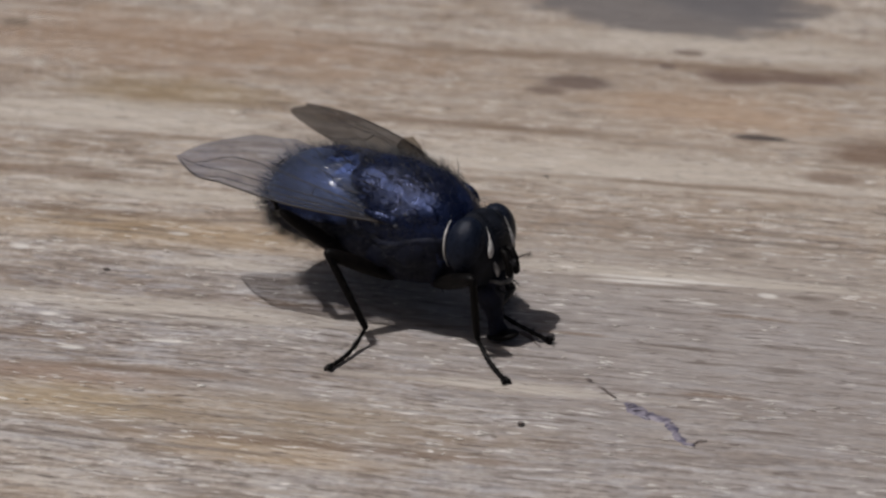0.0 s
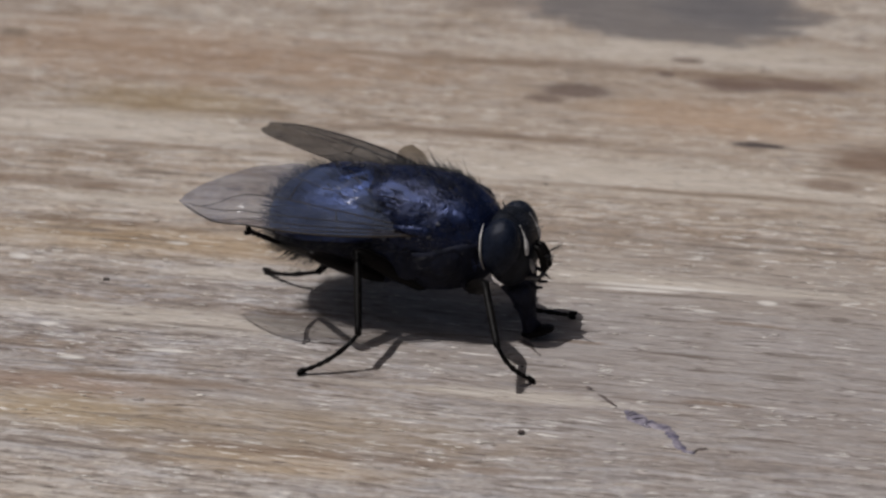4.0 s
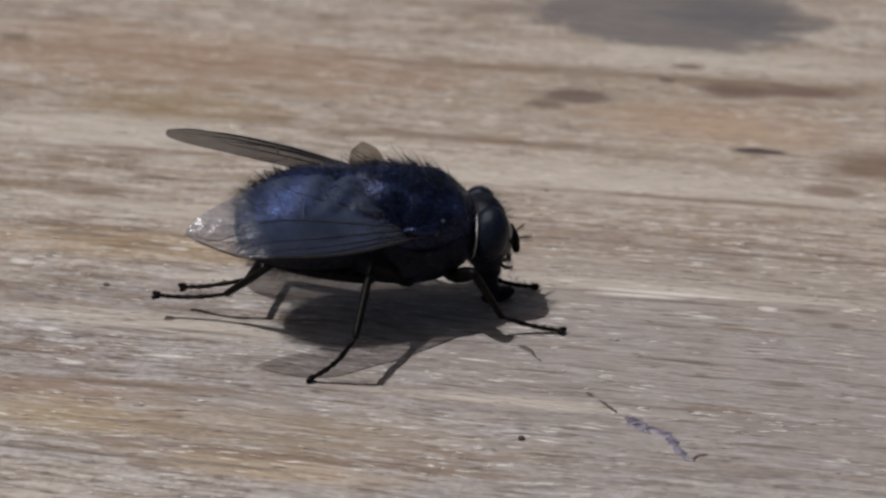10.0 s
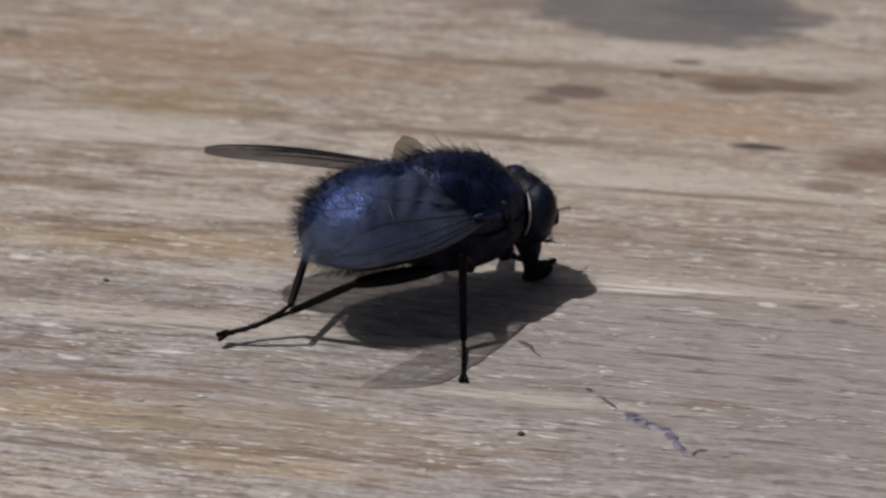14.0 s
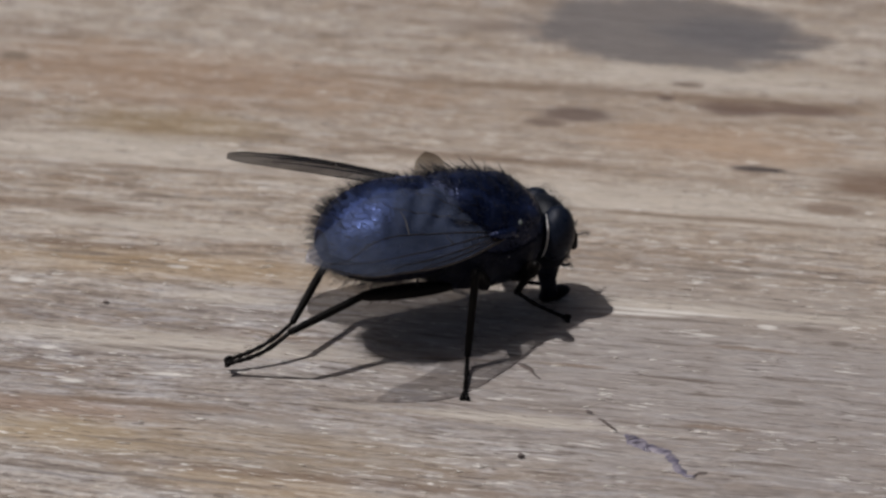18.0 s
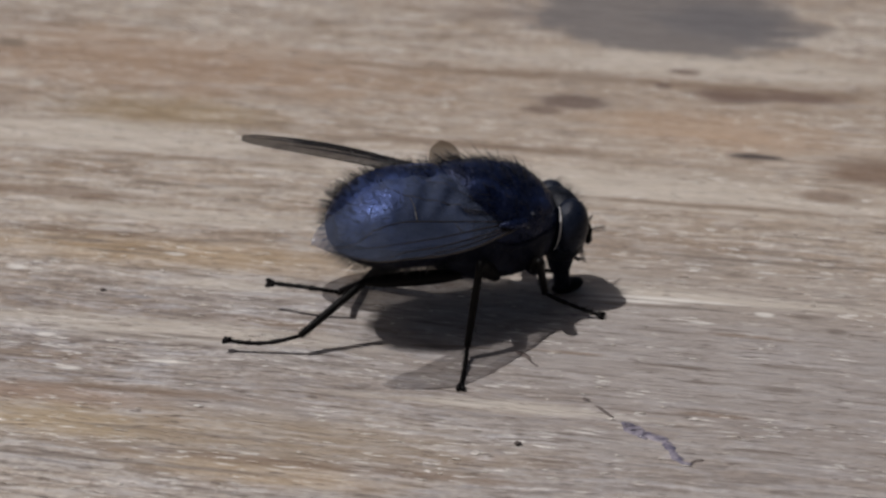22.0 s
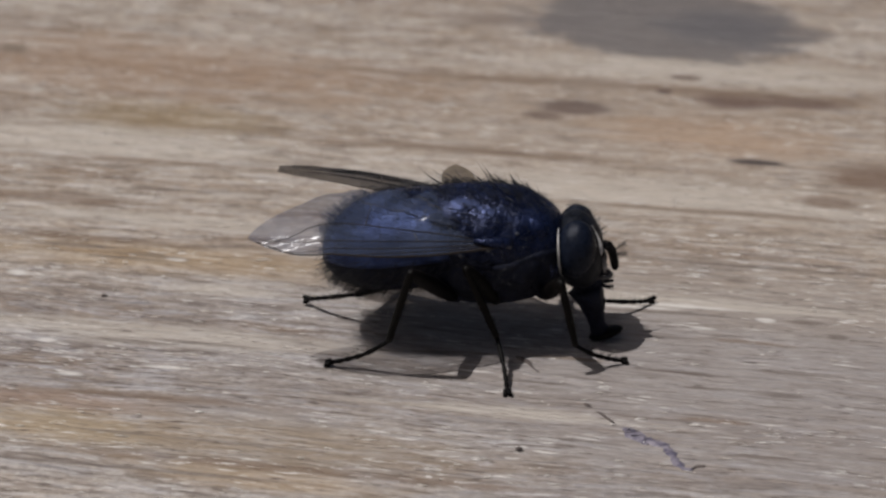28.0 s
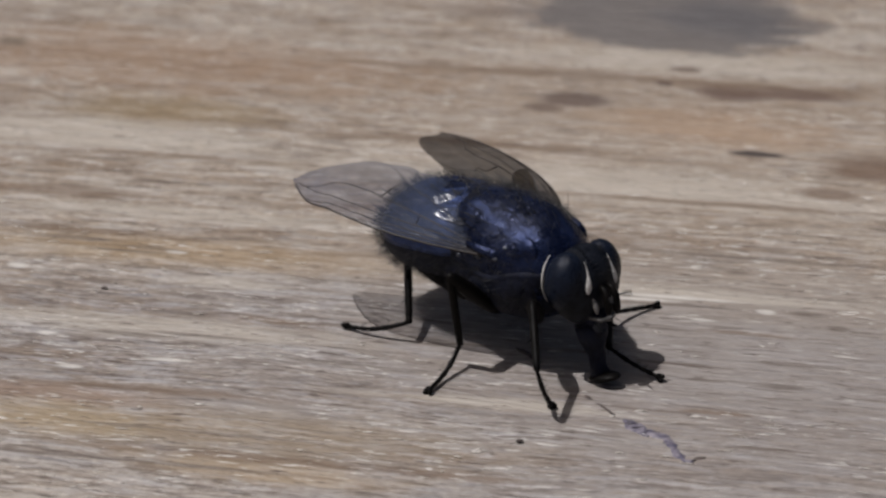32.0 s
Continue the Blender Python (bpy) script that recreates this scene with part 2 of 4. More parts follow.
    n.bump(relief, 0.7, 0.0004)
    return n.set(Base_Color=color, Roughness=n.mapped(fine, 0.3, 0.7, 0.62, 0.42), Specular_IOR_Level=0.35)


def shell_material(name, dark, light, metal, rough, freq, bumpy, gloss=0.5, stripes=0.0):
    """Insect cuticle: deep metallic colour under a thin uneven dusting, at times in lengthwise stripes."""
    n = Nodes(name)
    c = n.coords((1000, 1000, 1000))
    dust = n.noise(c, freq, 5.0, 0.65)
    fine = n.noise(c, freq * 9, 3.0, 0.6)
    patch = n.noise(c, freq * 2.3, 3.0, 0.6)
    tone = n.math("MULTIPLY", n.mapped(dust, 0.35, 0.68), n.mapped(patch, 0.25, 0.6, 0.45, 1.0))
    if stripes:
        pos = n.add("SeparateXYZ")
        n.link(c, pos.inputs[0])
        band = n.math("SINE", n.math("MULTIPLY", n.math("ADD", pos.outputs[1], n.math("MULTIPLY", dust, 0.5)), stripes))
        tone = n.math("MULTIPLY", tone, n.mapped(band, -0.6, 0.7, 0.35, 1.0))
    n.bump(n.math("ADD", fine, n.math("MULTIPLY", dust, 1.3)), bumpy, 0.00015)
    return n.set(Base_Color=n.mix(tone, dark, light), Metallic=metal,
                 Roughness=n.mapped(patch, 0.3, 0.7, rough - 0.06, rough + 0.20), Specular_IOR_Level=gloss)


def plain_material(name, dark, light, rough=0.5, freq=2.0, gloss=0.5):
    n = Nodes(name)
    c = n.coords((1000, 1000, 1000))
    v = n.noise(c, freq, 4.0, 0.6)
    n.bump(n.noise(c, freq * 6, 3.0), 0.25, 0.00005)
    return n.set(Base_Color=n.mix(n.mapped(v, 0.35, 0.65), dark, light), Roughness=rough, Specular_IOR_Level=gloss)


def wing_material(name, tint, body, cover):
    """Thin clear membrane: lets most light through, glints on its wrinkles."""
    n = Nodes(name)
    c = n.coords((1000, 1000, 1000))
    crumple = n.noise(n.coords((300, 2000, 2000), 14), 1.0, 2.0, 0.45)
    n.bump(n.math("ADD", crumple, n.math("MULTIPLY", n.noise(c, 2.4, 3.0, 0.6), 0.35)), 0.30, 0.0004)
    n.set(Base_Color=(*body, 1.0), Roughness=0.25, Specular_IOR_Level=1.0, IOR=1.9)
    clear = n.add("BsdfTransparent")
    clear.inputs[0].default_value = (*tint, 1.0)
    mixer = n.add("MixShader")
    n.put(mixer.inputs[0], n.mapped(n.noise(c, 0.6, 3.0), 0.3, 0.7, cover * 0.75, cover * 1.25))
    n.link(clear.outputs[0], mixer.inputs[1])
    n.link(n.bsdf.outputs[0], mixer.inputs[2])
    n.link(mixer.outputs[0], n.out.inputs["Surface"])
    return n.mat


WOOD = wood_material()
EARTH = plain_material("grey_paving", (0.22, 0.21, 0.19), (0.32, 0.30, 0.27), 0.9, 0.004)
THORAX = shell_material("blue_black_cuticle", (0.004, 0.008, 0.030), (0.021, 0.034, 0.095), 0.62, 0.24, 0.8, 0.38, 0.5, 4.6)
ABDOMEN = shell_material("metallic_blue_cuticle", (0.026, 0.041, 0.115), (0.078, 0.115, 0.265), 0.85, 0.34, 0.8, 0.28)
# black underside; on the thorax flanks it also stands in for shade
BELLY = shell_material("black_cuticle_and_flank_shade", (0.004, 0.005, 0.012), (0.011, 0.014, 0.030), 0.10, 0.50, 1.5, 0.4, 0.18)
EYE_RED = shell_material("dark_eye", (0.005, 0.0075, 0.015), (0.009, 0.013, 0.025), 0.1, 0.30, 3.0, 0.2, 0.17)
SILVER = plain_material("silver_dusting", (0.34, 0.33, 0.31), (0.62, 0.60, 0.58), 0.55, 3.0)
CHEEK_PALE = plain_material("pale_dusting", (0.16, 0.155, 0.15), (0.32, 0.31, 0.30), 0.55, 3.0)
CHEEK = plain_material("grey_dusting", (0.05, 0.048, 0.045), (0.13, 0.125, 0.12), 0.6, 3.0)
FACE = plain_material("dark_face", (0.003, 0.004, 0.007), (0.010, 0.012, 0.018), 0.5, 2.0, 0.15)
LEG = plain_material("black_leg", (0.002, 0.0018, 0.0018), (0.0045, 0.0035, 0.003), 0.50, 2.5, 0.10)
HAIR = plain_material("black_bristle", (0.004, 0.004, 0.005), (0.010, 0.010, 0.013), 0.45, 3.0)
VEIN = plain_material("wing_vein", (0.012, 0.009, 0.007), (0.028, 0.020, 0.015), 0.4, 2.0)
PLATE = plain_material("bare_glossy_plate", (0.015, 0.02, 0.035), (0.07, 0.075, 0.09), 0.16, 4.0, 0.8)
WING = wing_material("wing_membrane", (0.60, 0.595, 0.60), (0.22, 0.275, 0.43), 0.145)
# far wing: the darkness of a grazing view is put into its tint
DARKENED_WING = wing_material("darkened_wing_membrane", (0.29, 0.28, 0.27), (0.05, 0.05, 0.055), 0.22)
SCALE = wing_material("wing_scale", (0.43, 0.40, 0.36), (0.04, 0.035, 0.03), 0.15)
INK = plain_material("purple_ink", (0.075, 0.068, 0.105), (0.25, 0.225, 0.255), 0.6, 2.6)
FIBRE = plain_material("pale_fibre", (0.50, 0.45, 0.38), (0.80, 0.77, 0.72), 0.45, 2.0)
CRUMB = plain_material("dark_crumb", (0.05, 0.04, 0.036), (0.11, 0.085, 0.075), 0.8, 3.0)


# ---- mesh helpers (millimetres) ----
def part(name, bm, material, parent=None, label="", smooth=True):
    """Links a bmesh, given in millimetres, as one mesh object under a thing or a part."""
    for v in bm.verts:
        v.co *= MM
    bmesh.ops.recalc_face_normals(bm, faces=bm.faces[:])
    me = bpy.data.meshes.new(name)
    bm.to_mesh(me)
    bm.free()
    me.materials.append(material)
    for p in me.polygons:
        p.use_smooth = smooth
    ob = new(name, me)
    ob.parent = parent
    if label:
        tagged(ob, label)
    return ob


def skin(bm, rings, cap=True):
    """Faces between rings of equal length."""
    loops = [[bm.verts.new(p) for p in ring] for ring in rings]
    for a, b in zip(loops, loops[1:]):
        for i in range(len(a)):
            j = (i + 1) % len(a)
            bm.faces.new((a[i], a[j], b[j], b[i]))
    if cap:
        bm.faces.new(loops[0][::-1])
        bm.faces.new(loops[-1])
    return bm


def hull(x0, x1, shape, count=22, sides=36, rough=0.0):
    """A body along x: shape(s) with s from 0 to 1 gives centre height, half width, half height above and below."""
    rings = []
    for k in range(count + 1):
        s = 0.5 - 0.5 * math.cos(math.pi * k / count)
        s = min(max(s, 0.004), 0.996)
        zc, w, up, down = shape(s)
        ring = []
        for i in range(sides):
            a = 2 * math.pi * i / sides
            y, z = w * math.cos(a), (up if math.sin(a) > 0 else down) * math.sin(a)
            p = Vector((x0 + (x1 - x0) * s, y, zc + z))
            if rough:
                p += Vector((0, y, z)) * rough * noise.noise(p * 1.1)
            ring.append(p)
        rings.append(ring)
    return skin(bmesh.new(), rings)


def round_end(s, p=2.2):
    return max(0.0, 1 - abs(2 * s - 1) ** p) ** (1 / p)


def tube(points, radii, sides=7, bm=None):
    """A tapered round rod through the points."""
    bm = bm or bmesh.new()
    pts = [Vector(p) for p in points]
    rings, side = [], None
    for i, p in enumerate(pts):
        way = (pts[min(i + 1, len(pts) - 1)] - pts[max(i - 1, 0)]).normalized()
        if side is None:
            side = way.orthogonal().normalized()
        side = (side - way * side.dot(way)).normalized()
        other = way.cross(side)
        rings.append([p + (side * math.cos(2 * math.pi * k / sides) + other * math.sin(2 * math.pi * k / sides)) * radii[i] for k in range(sides)])
    return skin(bm, rings)


def spike(bm, root, tip, r, bend=0.0):
    """One bristle: a thin three-sided cone, bent a little."""
    root, tip = Vector(root), Vector(tip)
    way = tip - root
    side = way.orthogonal().normalized()
    other = way.normalized().cross(side)
    mid = root + way * 0.55 + Vector((0, 0, bend * way.length))
    a = [bm.verts.new(root + (side * math.cos(k * 2.0944) + other * math.sin(k * 2.0944)) * r) for k in range(3)]
    b = [bm.verts.new(mid + (side * math.cos(k * 2.0944) + other * math.sin(k * 2.0944)) * r * 0.7) for k in range(3)]
    c = bm.verts.new(tip)
    for k in range(3):
        j = (k + 1) % 3
        bm.faces.new((a[k], a[j], b[j], b[k]))
        bm.faces.new((b[k], b[j], c))


def ball(cx, cy, cz, rx, ry, rz, turn=(0, 0, 0), u=28, v=18):
    bm = bmesh.new()
    bmesh.ops.create_uvsphere(bm, u_segments=u, v_segments=v, radius=1.0)
    m = pose(cx, cy, cz, *turn) @ Matrix.Diagonal((rx, ry, rz, 1))
    bmesh.ops.transform(bm, matrix=m, verts=bm.verts[:])
    return bm


# ---- the place ----
def slab(name, sx, sy, top, thick, material):
    bm = bmesh.new()
    bmesh.ops.create_cube(bm, size=1.0)
    for v in bm.verts:
        v.co = Vector((v.co.x * sx, v.co.y * sy, top - thick / 2 + v.co.z * thick))
    bmesh.ops.bevel(bm, geom=bm.edges[:], offset=1.2, segments=2, affect="EDGES")
    return part(name, bm, material, smooth=False)


ground = slab("ground", 4.0e6, 4.0e6, -18.0, 40.0, EARTH)
tagged(ground, "plain grey paved ground under the board", "ground", kind="structure")


def grid_noise(u, v, seed):
    """Smooth random values, one for each whole step of u and v, eased between them."""
    table = np.random.default_rng(seed).random((256, 256))
    iu, iv = np.floor(u).astype(int), np.floor(v).astype(int)
    fu, fv = u - iu, v - iv
    fu, fv = fu * fu * (3 - 2 * fu), fv * fv * (3 - 2 * fv)
    a, b = table[iu % 256, iv % 256], table[(iu + 1) % 256, iv % 256]
    c, d = table[iu % 256, (iv + 1) % 256], table[(iu + 1) % 256, (iv + 1) % 256]
    return (a * (1 - fu) + b * fu) * (1 - fv) + (c * (1 - fu) + d * fu) * fv - 0.5


def grained_board(name, sx, sy, thick, material):
    """A plank whose upper face has the ridges and furrows of weathered grain."""
    xs = np.concatenate((np.linspace(-sx / 2, -32, 12, endpoint=False), np.linspace(-32, 32, 220, endpoint=False), np.linspace(32, sx / 2, 12)))
    ys = np.concatenate((np.linspace(-sy / 2, -26, 12, endpoint=False), np.linspace(-26, 14, 330, endpoint=False), np.linspace(14, 50, 120, endpoint=False), np.linspace(50, sy / 2, 12)))
    gx, gy = np.meshgrid(xs, ys, indexing="ij")
    c, s = math.cos(radians(11)), math.sin(radians(11))
    u, v = gx * c - gy * s, gx * s + gy * c
    v = v + 1.2 * grid_noise(u / 16, v / 9, 3)
    ridge = 0.050 * grid_noise(u / 7, v / 0.85, 5) + 0.050 * grid_noise(u / 2.6, v / 0.40, 7) + 0.030 * grid_noise(u / 1.1, v / 0.25, 9)
    crack = np.maximum(0.0, grid_noise(u / 5.0, v / 0.33, 11) - 0.36) * -0.55
    inside = (abs(gx) < sx / 2 - 0.5) & (abs(gy) < sy / 2 - 0.5)
    gz = np.where(inside, ridge + crack - 0.02, -0.8)
    nx, ny = len(xs), len(ys)
    pts = np.stack((gx, gy, gz), -1).reshape(-1, 3)
    verts = [tuple(p) for p in (pts * MM).tolist()]
    faces = [(i * ny + j, (i + 1) * ny + j, (i + 1) * ny + j + 1, i * ny + j + 1) for i in range(nx - 1) for j in range(ny - 1)]
    rim = [i * ny for i in range(nx)] + [(nx - 1) * ny + j for j in range(1, ny)] + [i * ny + ny - 1 for i in range(nx - 2, -1, -1)] + [j for j in range(ny - 2, 0, -1)]
    base = len(verts)
    verts += [(verts[k][0], verts[k][1], -thick * MM) for k in rim]
    n = len(rim)
    faces += [(rim[(k + 1) % n], rim[k], base + k, base + (k + 1) % n) for k in range(n)]
    faces.append(tuple(base + k for k in range(n - 1, -1, -1)))
    me = bpy.data.meshes.new(name)
    me.from_pydata(verts, [], faces)
    me.materials.append(material)
    me.polygons.foreach_set("use_smooth", [k < (nx - 1) * (ny - 1) for k in range(len(faces))])
    me.update()
    return new(name, me)


board = grained_board("wooden_board", 420.0, 300.0, 18.0, WOOD)
tagged(board, "weathered greyish brown wooden board with long grain and stains", "board", kind="structure")


# ---- small marks lying on the board ----
def strip(points, widths, height):
    """A flake that lies along the points: flat below, slightly domed above."""
    bm = bmesh.new()
    pts = [Vector((x, y, 0)) for x, y in points]
    rings = []
    for i, p in enumerate(pts):
        way = (pts[min(i + 1, len(pts) - 1)] - pts[max(i - 1, 0)]).normalized()
        side = Vector((-way.y, way.x, 0)) * widths[i] / 2
        lift = Vector((0, 0, height))
        low = Vector((0, 0, -0.08))
        rings.append([p - side + low, p + side + low, p + side * 0.6 + lift, p - side * 0.6 + lift])
    return skin(bm, rings)


def ragged(points, widths, step=0.09, rough=0.35, seed=1):
    """A line with frayed sides and changing width, from a few bends."""
    r = random.Random(seed)
    pts, wid = [], []
    for (a, b), (wa, wb) in zip(zip(points, points[1:]), zip(widths, widths[1:])):
        n = max(2, int(math.dist(a, b) / step))
        for k in range(n):
            f = k / n
            w = wa + (wb - wa) * f
            pts.append((a[0] + (b[0] - a[0]) * f + r.gauss(0, 0.05 * w), a[1] + (b[1] - a[1]) * f + r.gauss(0, 0.05 * w)))
            wid.append(w * (1 + r.uniform(-rough, rough)))
    return pts, wid


for points, widths, height, material, label, seed in (
        ([(6.85, -15.15), (7.15, -15.6), (7.5, -15.95), (7.9, -16.25), (8.25, -16.45), (8.42, -17.0), (8.55, -17.6), (8.85, -18.2), (9.2, -18.35)],
         [0.30, 0.80, 0.66, 0.44, 0.52, 0.46, 0.40, 0.36, 0.08], 0.012, INK, "faded purple ink squiggle on the wooden board", 3),
        ([(7.35, -16.1), (7.55, -16.35), (7.75, -16.45)], [0.10, 0.22, 0.06], 0.010, INK, "small purple fleck beside an ink squiggle", 4),
        ([(5.45, -13.25), (5.65, -13.6), (5.95, -13.95), (6.25, -14.4), (6.55, -14.85)], [0.20, 0.40, 0.20, 0.16, 0.05], 0.012, CRUMB, "thin dark dash beside a purple ink squiggle", 5),
        ([(2.9, -9.3), (3.15, -9.45), (3.4, -9.75), (3.55, -10.25), (3.85, -10.75)], [0.10, 0.34, 0.26, 0.12, 0.04], 0.012, CRUMB, "short curved dark mark on the wood", 6),
        ([(9.0, -18.3), (9.3, -18.05), (9.7, -18.0)], [0.14, 0.20, 0.05], 0.010, CRUMB, "thin grey tail at the end of a purple squiggle", 7)):
    mark = part("ink_mark", strip(*ragged(points, widths, seed=seed), height), material)
    tagged(mark, label, "ink mark", "pen marks on the board")

# pale fibres lifted from the weathered surface, catching the sun
bm = bmesh.new()
fibre_rng = random.Random(21)
for _ in range(900):
    x, y = fibre_rng.uniform(-21, 21), fibre_rng.uniform(-21, 4)
    if noise.noise(Vector((x * 0.12, y * 0.5, 3.0))) < fibre_rng.uniform(-0.35, 0.45) + 0.012 * x:
        continue
    long, a = fibre_rng.uniform(0.15, 0.7), radians(-11 + fibre_rng.gauss(0, 4))
    way = Vector((math.cos(a), math.sin(a), 0))
    up = Vector((0, 0, fibre_rng.uniform(0.0, 0.018)))
    c = Vector((x, y, 0.0))
    tube([c - way * long / 2, c + up, c + way * long / 2 + up * 0.5], [0.008, fibre_rng.uniform(0.012, 0.030), 0.006], 4, bm)
tagged(part("wood_fibres", bm, FIBRE), "pale splintery fibres lifted from the weathered board", "wood fibres", kind="stuff")
for cx, cy, size in ((2.83, -16.83, 0.15), (-14.07, -3.89, 0.13), (4.6, 5.9, 0.08)):
    bm = ball(cx, cy, 0.06, size, size * 0.75, size * 0.45, u=10, v=7)
    for v in bm.verts:
        v.co += Vector((v.co.x - cx, v.co.y - cy, 0)) * 0.5 * noise.noise(v.co * 6)
    tagged(part("dirt_speck", bm, CRUMB), "tiny dark crumb of dirt lying on the board", "dirt speck", "specks on the board")

# ---- the fly ----
rng = random.Random(7)
fly = new("blowfly")
tagged(fly, "dark metallic blue bristly blowfly standing on weathered wood", "fly")


def thorax_shape(s):
    k = round_end(s, 2.15 if s > 0.5 else 3.2)
    return 0.05 - 0.45 * (s - 0.5), 2.25 * k, 2.3 * k, 2.45 * k


thorax = part("thorax", hull(-2.75, 3.30, thorax_shape, 30, 52, 0.06), THORAX, fly, "bristly blue-black thorax with dull stripes")


def sternum_shape(s):
    zc, w, up, down = thorax_shape(s)
    return zc - 0.35, w * 1.02, 0.25 * w / 2.25, down - 0.28


part("sternum", hull(-2.7, 2.8, sternum_shape, 22, 40, 0.03), BELLY, thorax, "black underside of the thorax")
for side in (1, -1):
    # the lower plates are black to carry the flank's shade
    for cx, cy, cz, rx, ry, rz in ((1.75, 1.42, 0.90, 0.75, 0.26, 0.55), (1.30, 1.78, -0.35, 0.9, 0.42, 0.85), (-0.1, 1.93, -0.55, 0.9, 0.40, 0.9),
                                   (-1.35, 1.80, -0.35, 0.8, 0.42, 0.8)):
        part("side_plate", ball(cx, side * cy, cz, rx, ry, rz, (side * 12, 10, 0), 18, 12), THORAX if cz > 0 else BELLY, thorax)
    # flank below the wing root: its shade is put in as a black plate
    rings = []
    for k in range(17):
        f = 0.05 + 0.90 * k / 16
        zc, w, up, down = thorax_shape(f)
        outer, inner = [], []
        for j in range(15):
            a = radians(-78 + (80 + 7 * math.sin(9 * f)) * j / 14)
            z = (up if math.sin(a) > 0 else down) * math.sin(a)
            x = -2.75 + 6.05 * f
            outer.append(Vector((x, side * w * math.cos(a) * 1.035, zc + z * 1.03)))
            inner.append(Vector((x, side * w * math.cos(a) * 0.96, zc + z * 0.96)))
        rings.append(outer + inner[::-1])
    part("shaded_flank_plate", skin(bmesh.new(), rings), BELLY, thorax, "bristly flank of the thorax, its shade put in as black colour")


# small bare plates round the wing roots, which glint
for side in (1, -1):
    for x, a, r in ((0.95, 14, 0.12), (0.62, 17, 0.08), (1.30, 27, 0.07), (0.15, 10, 0.10), (0.75, -8, 0.09), (-0.9, 4, 0.11)):
        zc, w, up, down = thorax_shape((x + 2.75) / 6.05)
        ca, sa = math.cos(radians(a)), math.sin(radians(a))
        part("wing_base_plate", ball(x, side * w * ca * 1.01, zc + (up if sa > 0 else down) * sa * 1.01, r * 1.5, r * 0.7, r, (side * a, 15 * a % 40, 0), 10, 7), PLATE, thorax)


def scutellum_shape(s):
    k = round_end(s, 2.6)
    return 1.48, 1.35 * k, 0.80 * k, 0.7 * k


part("scutellum", hull(-3.95, -1.6, scutellum_shape, 14, 28), THORAX, thorax)


def belly_shape(s):
    k = round_end(s, 1.95 if s < 0.5 else 4.0)
    return 0.22 - 0.35 * (1 - s) ** 2, 2.45 * k, 2.05 * k, 1.82 * k


AB0, AB1 = -6.6, -0.7
abdomen = part("abdomen", hull(AB0, AB1, belly_shape, 26, 44, 0.02), BELLY, fly, "round shiny blue abdomen, black beneath")


def tergite(s0, s1, i):
    """One back plate of the abdomen, from tail end s0 to front end s1, its rear rim lifted off the next plate."""
    rings = []
    for k in range(9):
        f = k / 8
        s = s0 + (s1 - s0) * f
        zc, w, up, down = belly_shape(min(max(s, 0.003), 0.988))
        grow = 1.014 + 0.002 * (1 - f) ** 2 - 0.004 * f ** 2
        ring = []
        for j in range(31):
            a = radians(-4 + 188 * j / 30)
            z = (up if math.sin(a) > 0 else down) * math.sin(a)
            ring.append(Vector((AB0 + (AB1 - AB0) * s, w * math.cos(a) * grow, zc + z * grow)))
        rings.append(ring)
    bm = bmesh.new()
    outer = [[bm.verts.new(p) for p in ring] for ring in rings]
    inner = [[bm.verts.new(Vector((p.x, p.y * 0.992, (p.z - 0.2) * 0.992 + 0.2))) for p in ring] for ring in rings]
    for grid in (outer, inner):
        for a, b in zip(grid, grid[1:]):
            for j in range(30):
                bm.faces.new((a[j], a[j + 1], b[j + 1], b[j]))
    for a, b in ((outer[0], inner[0]), (outer[-1], inner[-1])):
        a, b = [bm.verts.new(v.co) for v in a], [bm.verts.new(v.co) for v in b]
        for j in range(30):
            bm.faces.new((a[j], a[j + 1], b[j + 1], b[j]))
    for j in (0, 30):
        for k in range(8):
            bm.faces.new((outer[k][j], outer[k + 1][j], inner[k + 1][j], inner[k][j]))
    part("tergite", bm, ABDOMEN, abdomen)


for i, (s0, s1) in enumerate(((0.003, 0.20), (0.18, 0.42), (0.40, 0.66), (0.64, 0.90))):
    tergite(s0, s1, i)


def bristles(parent, x0, x1, shape, count, length, r, lean, low, spread=1.0, keep=lambda s: True, name="bristles"):
    """Bristles over the upper side of a hull, leaning back."""
    bm = bmesh.new()
    for _ in range(count):
        s = rng.uniform(0.03, 0.97)
        a = radians(rng.uniform(low, 180 - low))
        if not keep(s):
            continue
        zc, w, up, down = shape(s)
        y, z = w * math.cos(a), (up if math.sin(a) > 0 else down) * math.sin(a)
        root = Vector((x0 + (x1 - x0) * s, y, zc + z)) * 1.0
        out = Vector((0.9 * (s - 0.5), y / max(w, 0.1), z / max(up, 0.1))).normalized()
        way = (out + Vector((-lean, 0, 0)) + Vector([rng.gauss(0, 0.22 * spread) for _ in range(3)])).normalized()
        spike(bm, root - out * 0.03, root + way * length * rng.uniform(0.55, 1.25), r * rng.uniform(0.7, 1.2), -0.05)
    return tagged(part(name, bm, HAIR, parent), "fine black bristles")


bristles(thorax, -2.75, 3.20, thorax_shape, 3400, 0.46, 0.009, 0.9, -45, name="fuzz")
bristles(thorax, -2.75, 3.10, thorax_shape, 120, 1.15, 0.022, 1.15, 10)
bristles(thorax, -3.95, -1.6, scutellum_shape, 26, 1.0, 0.022, 1.1, 5, keep=lambda s: s < 0.6)
bristles(abdomen, AB0, AB1, belly_shape, 2600, 0.46, 0.009, 0.7, -75, name="fuzz")
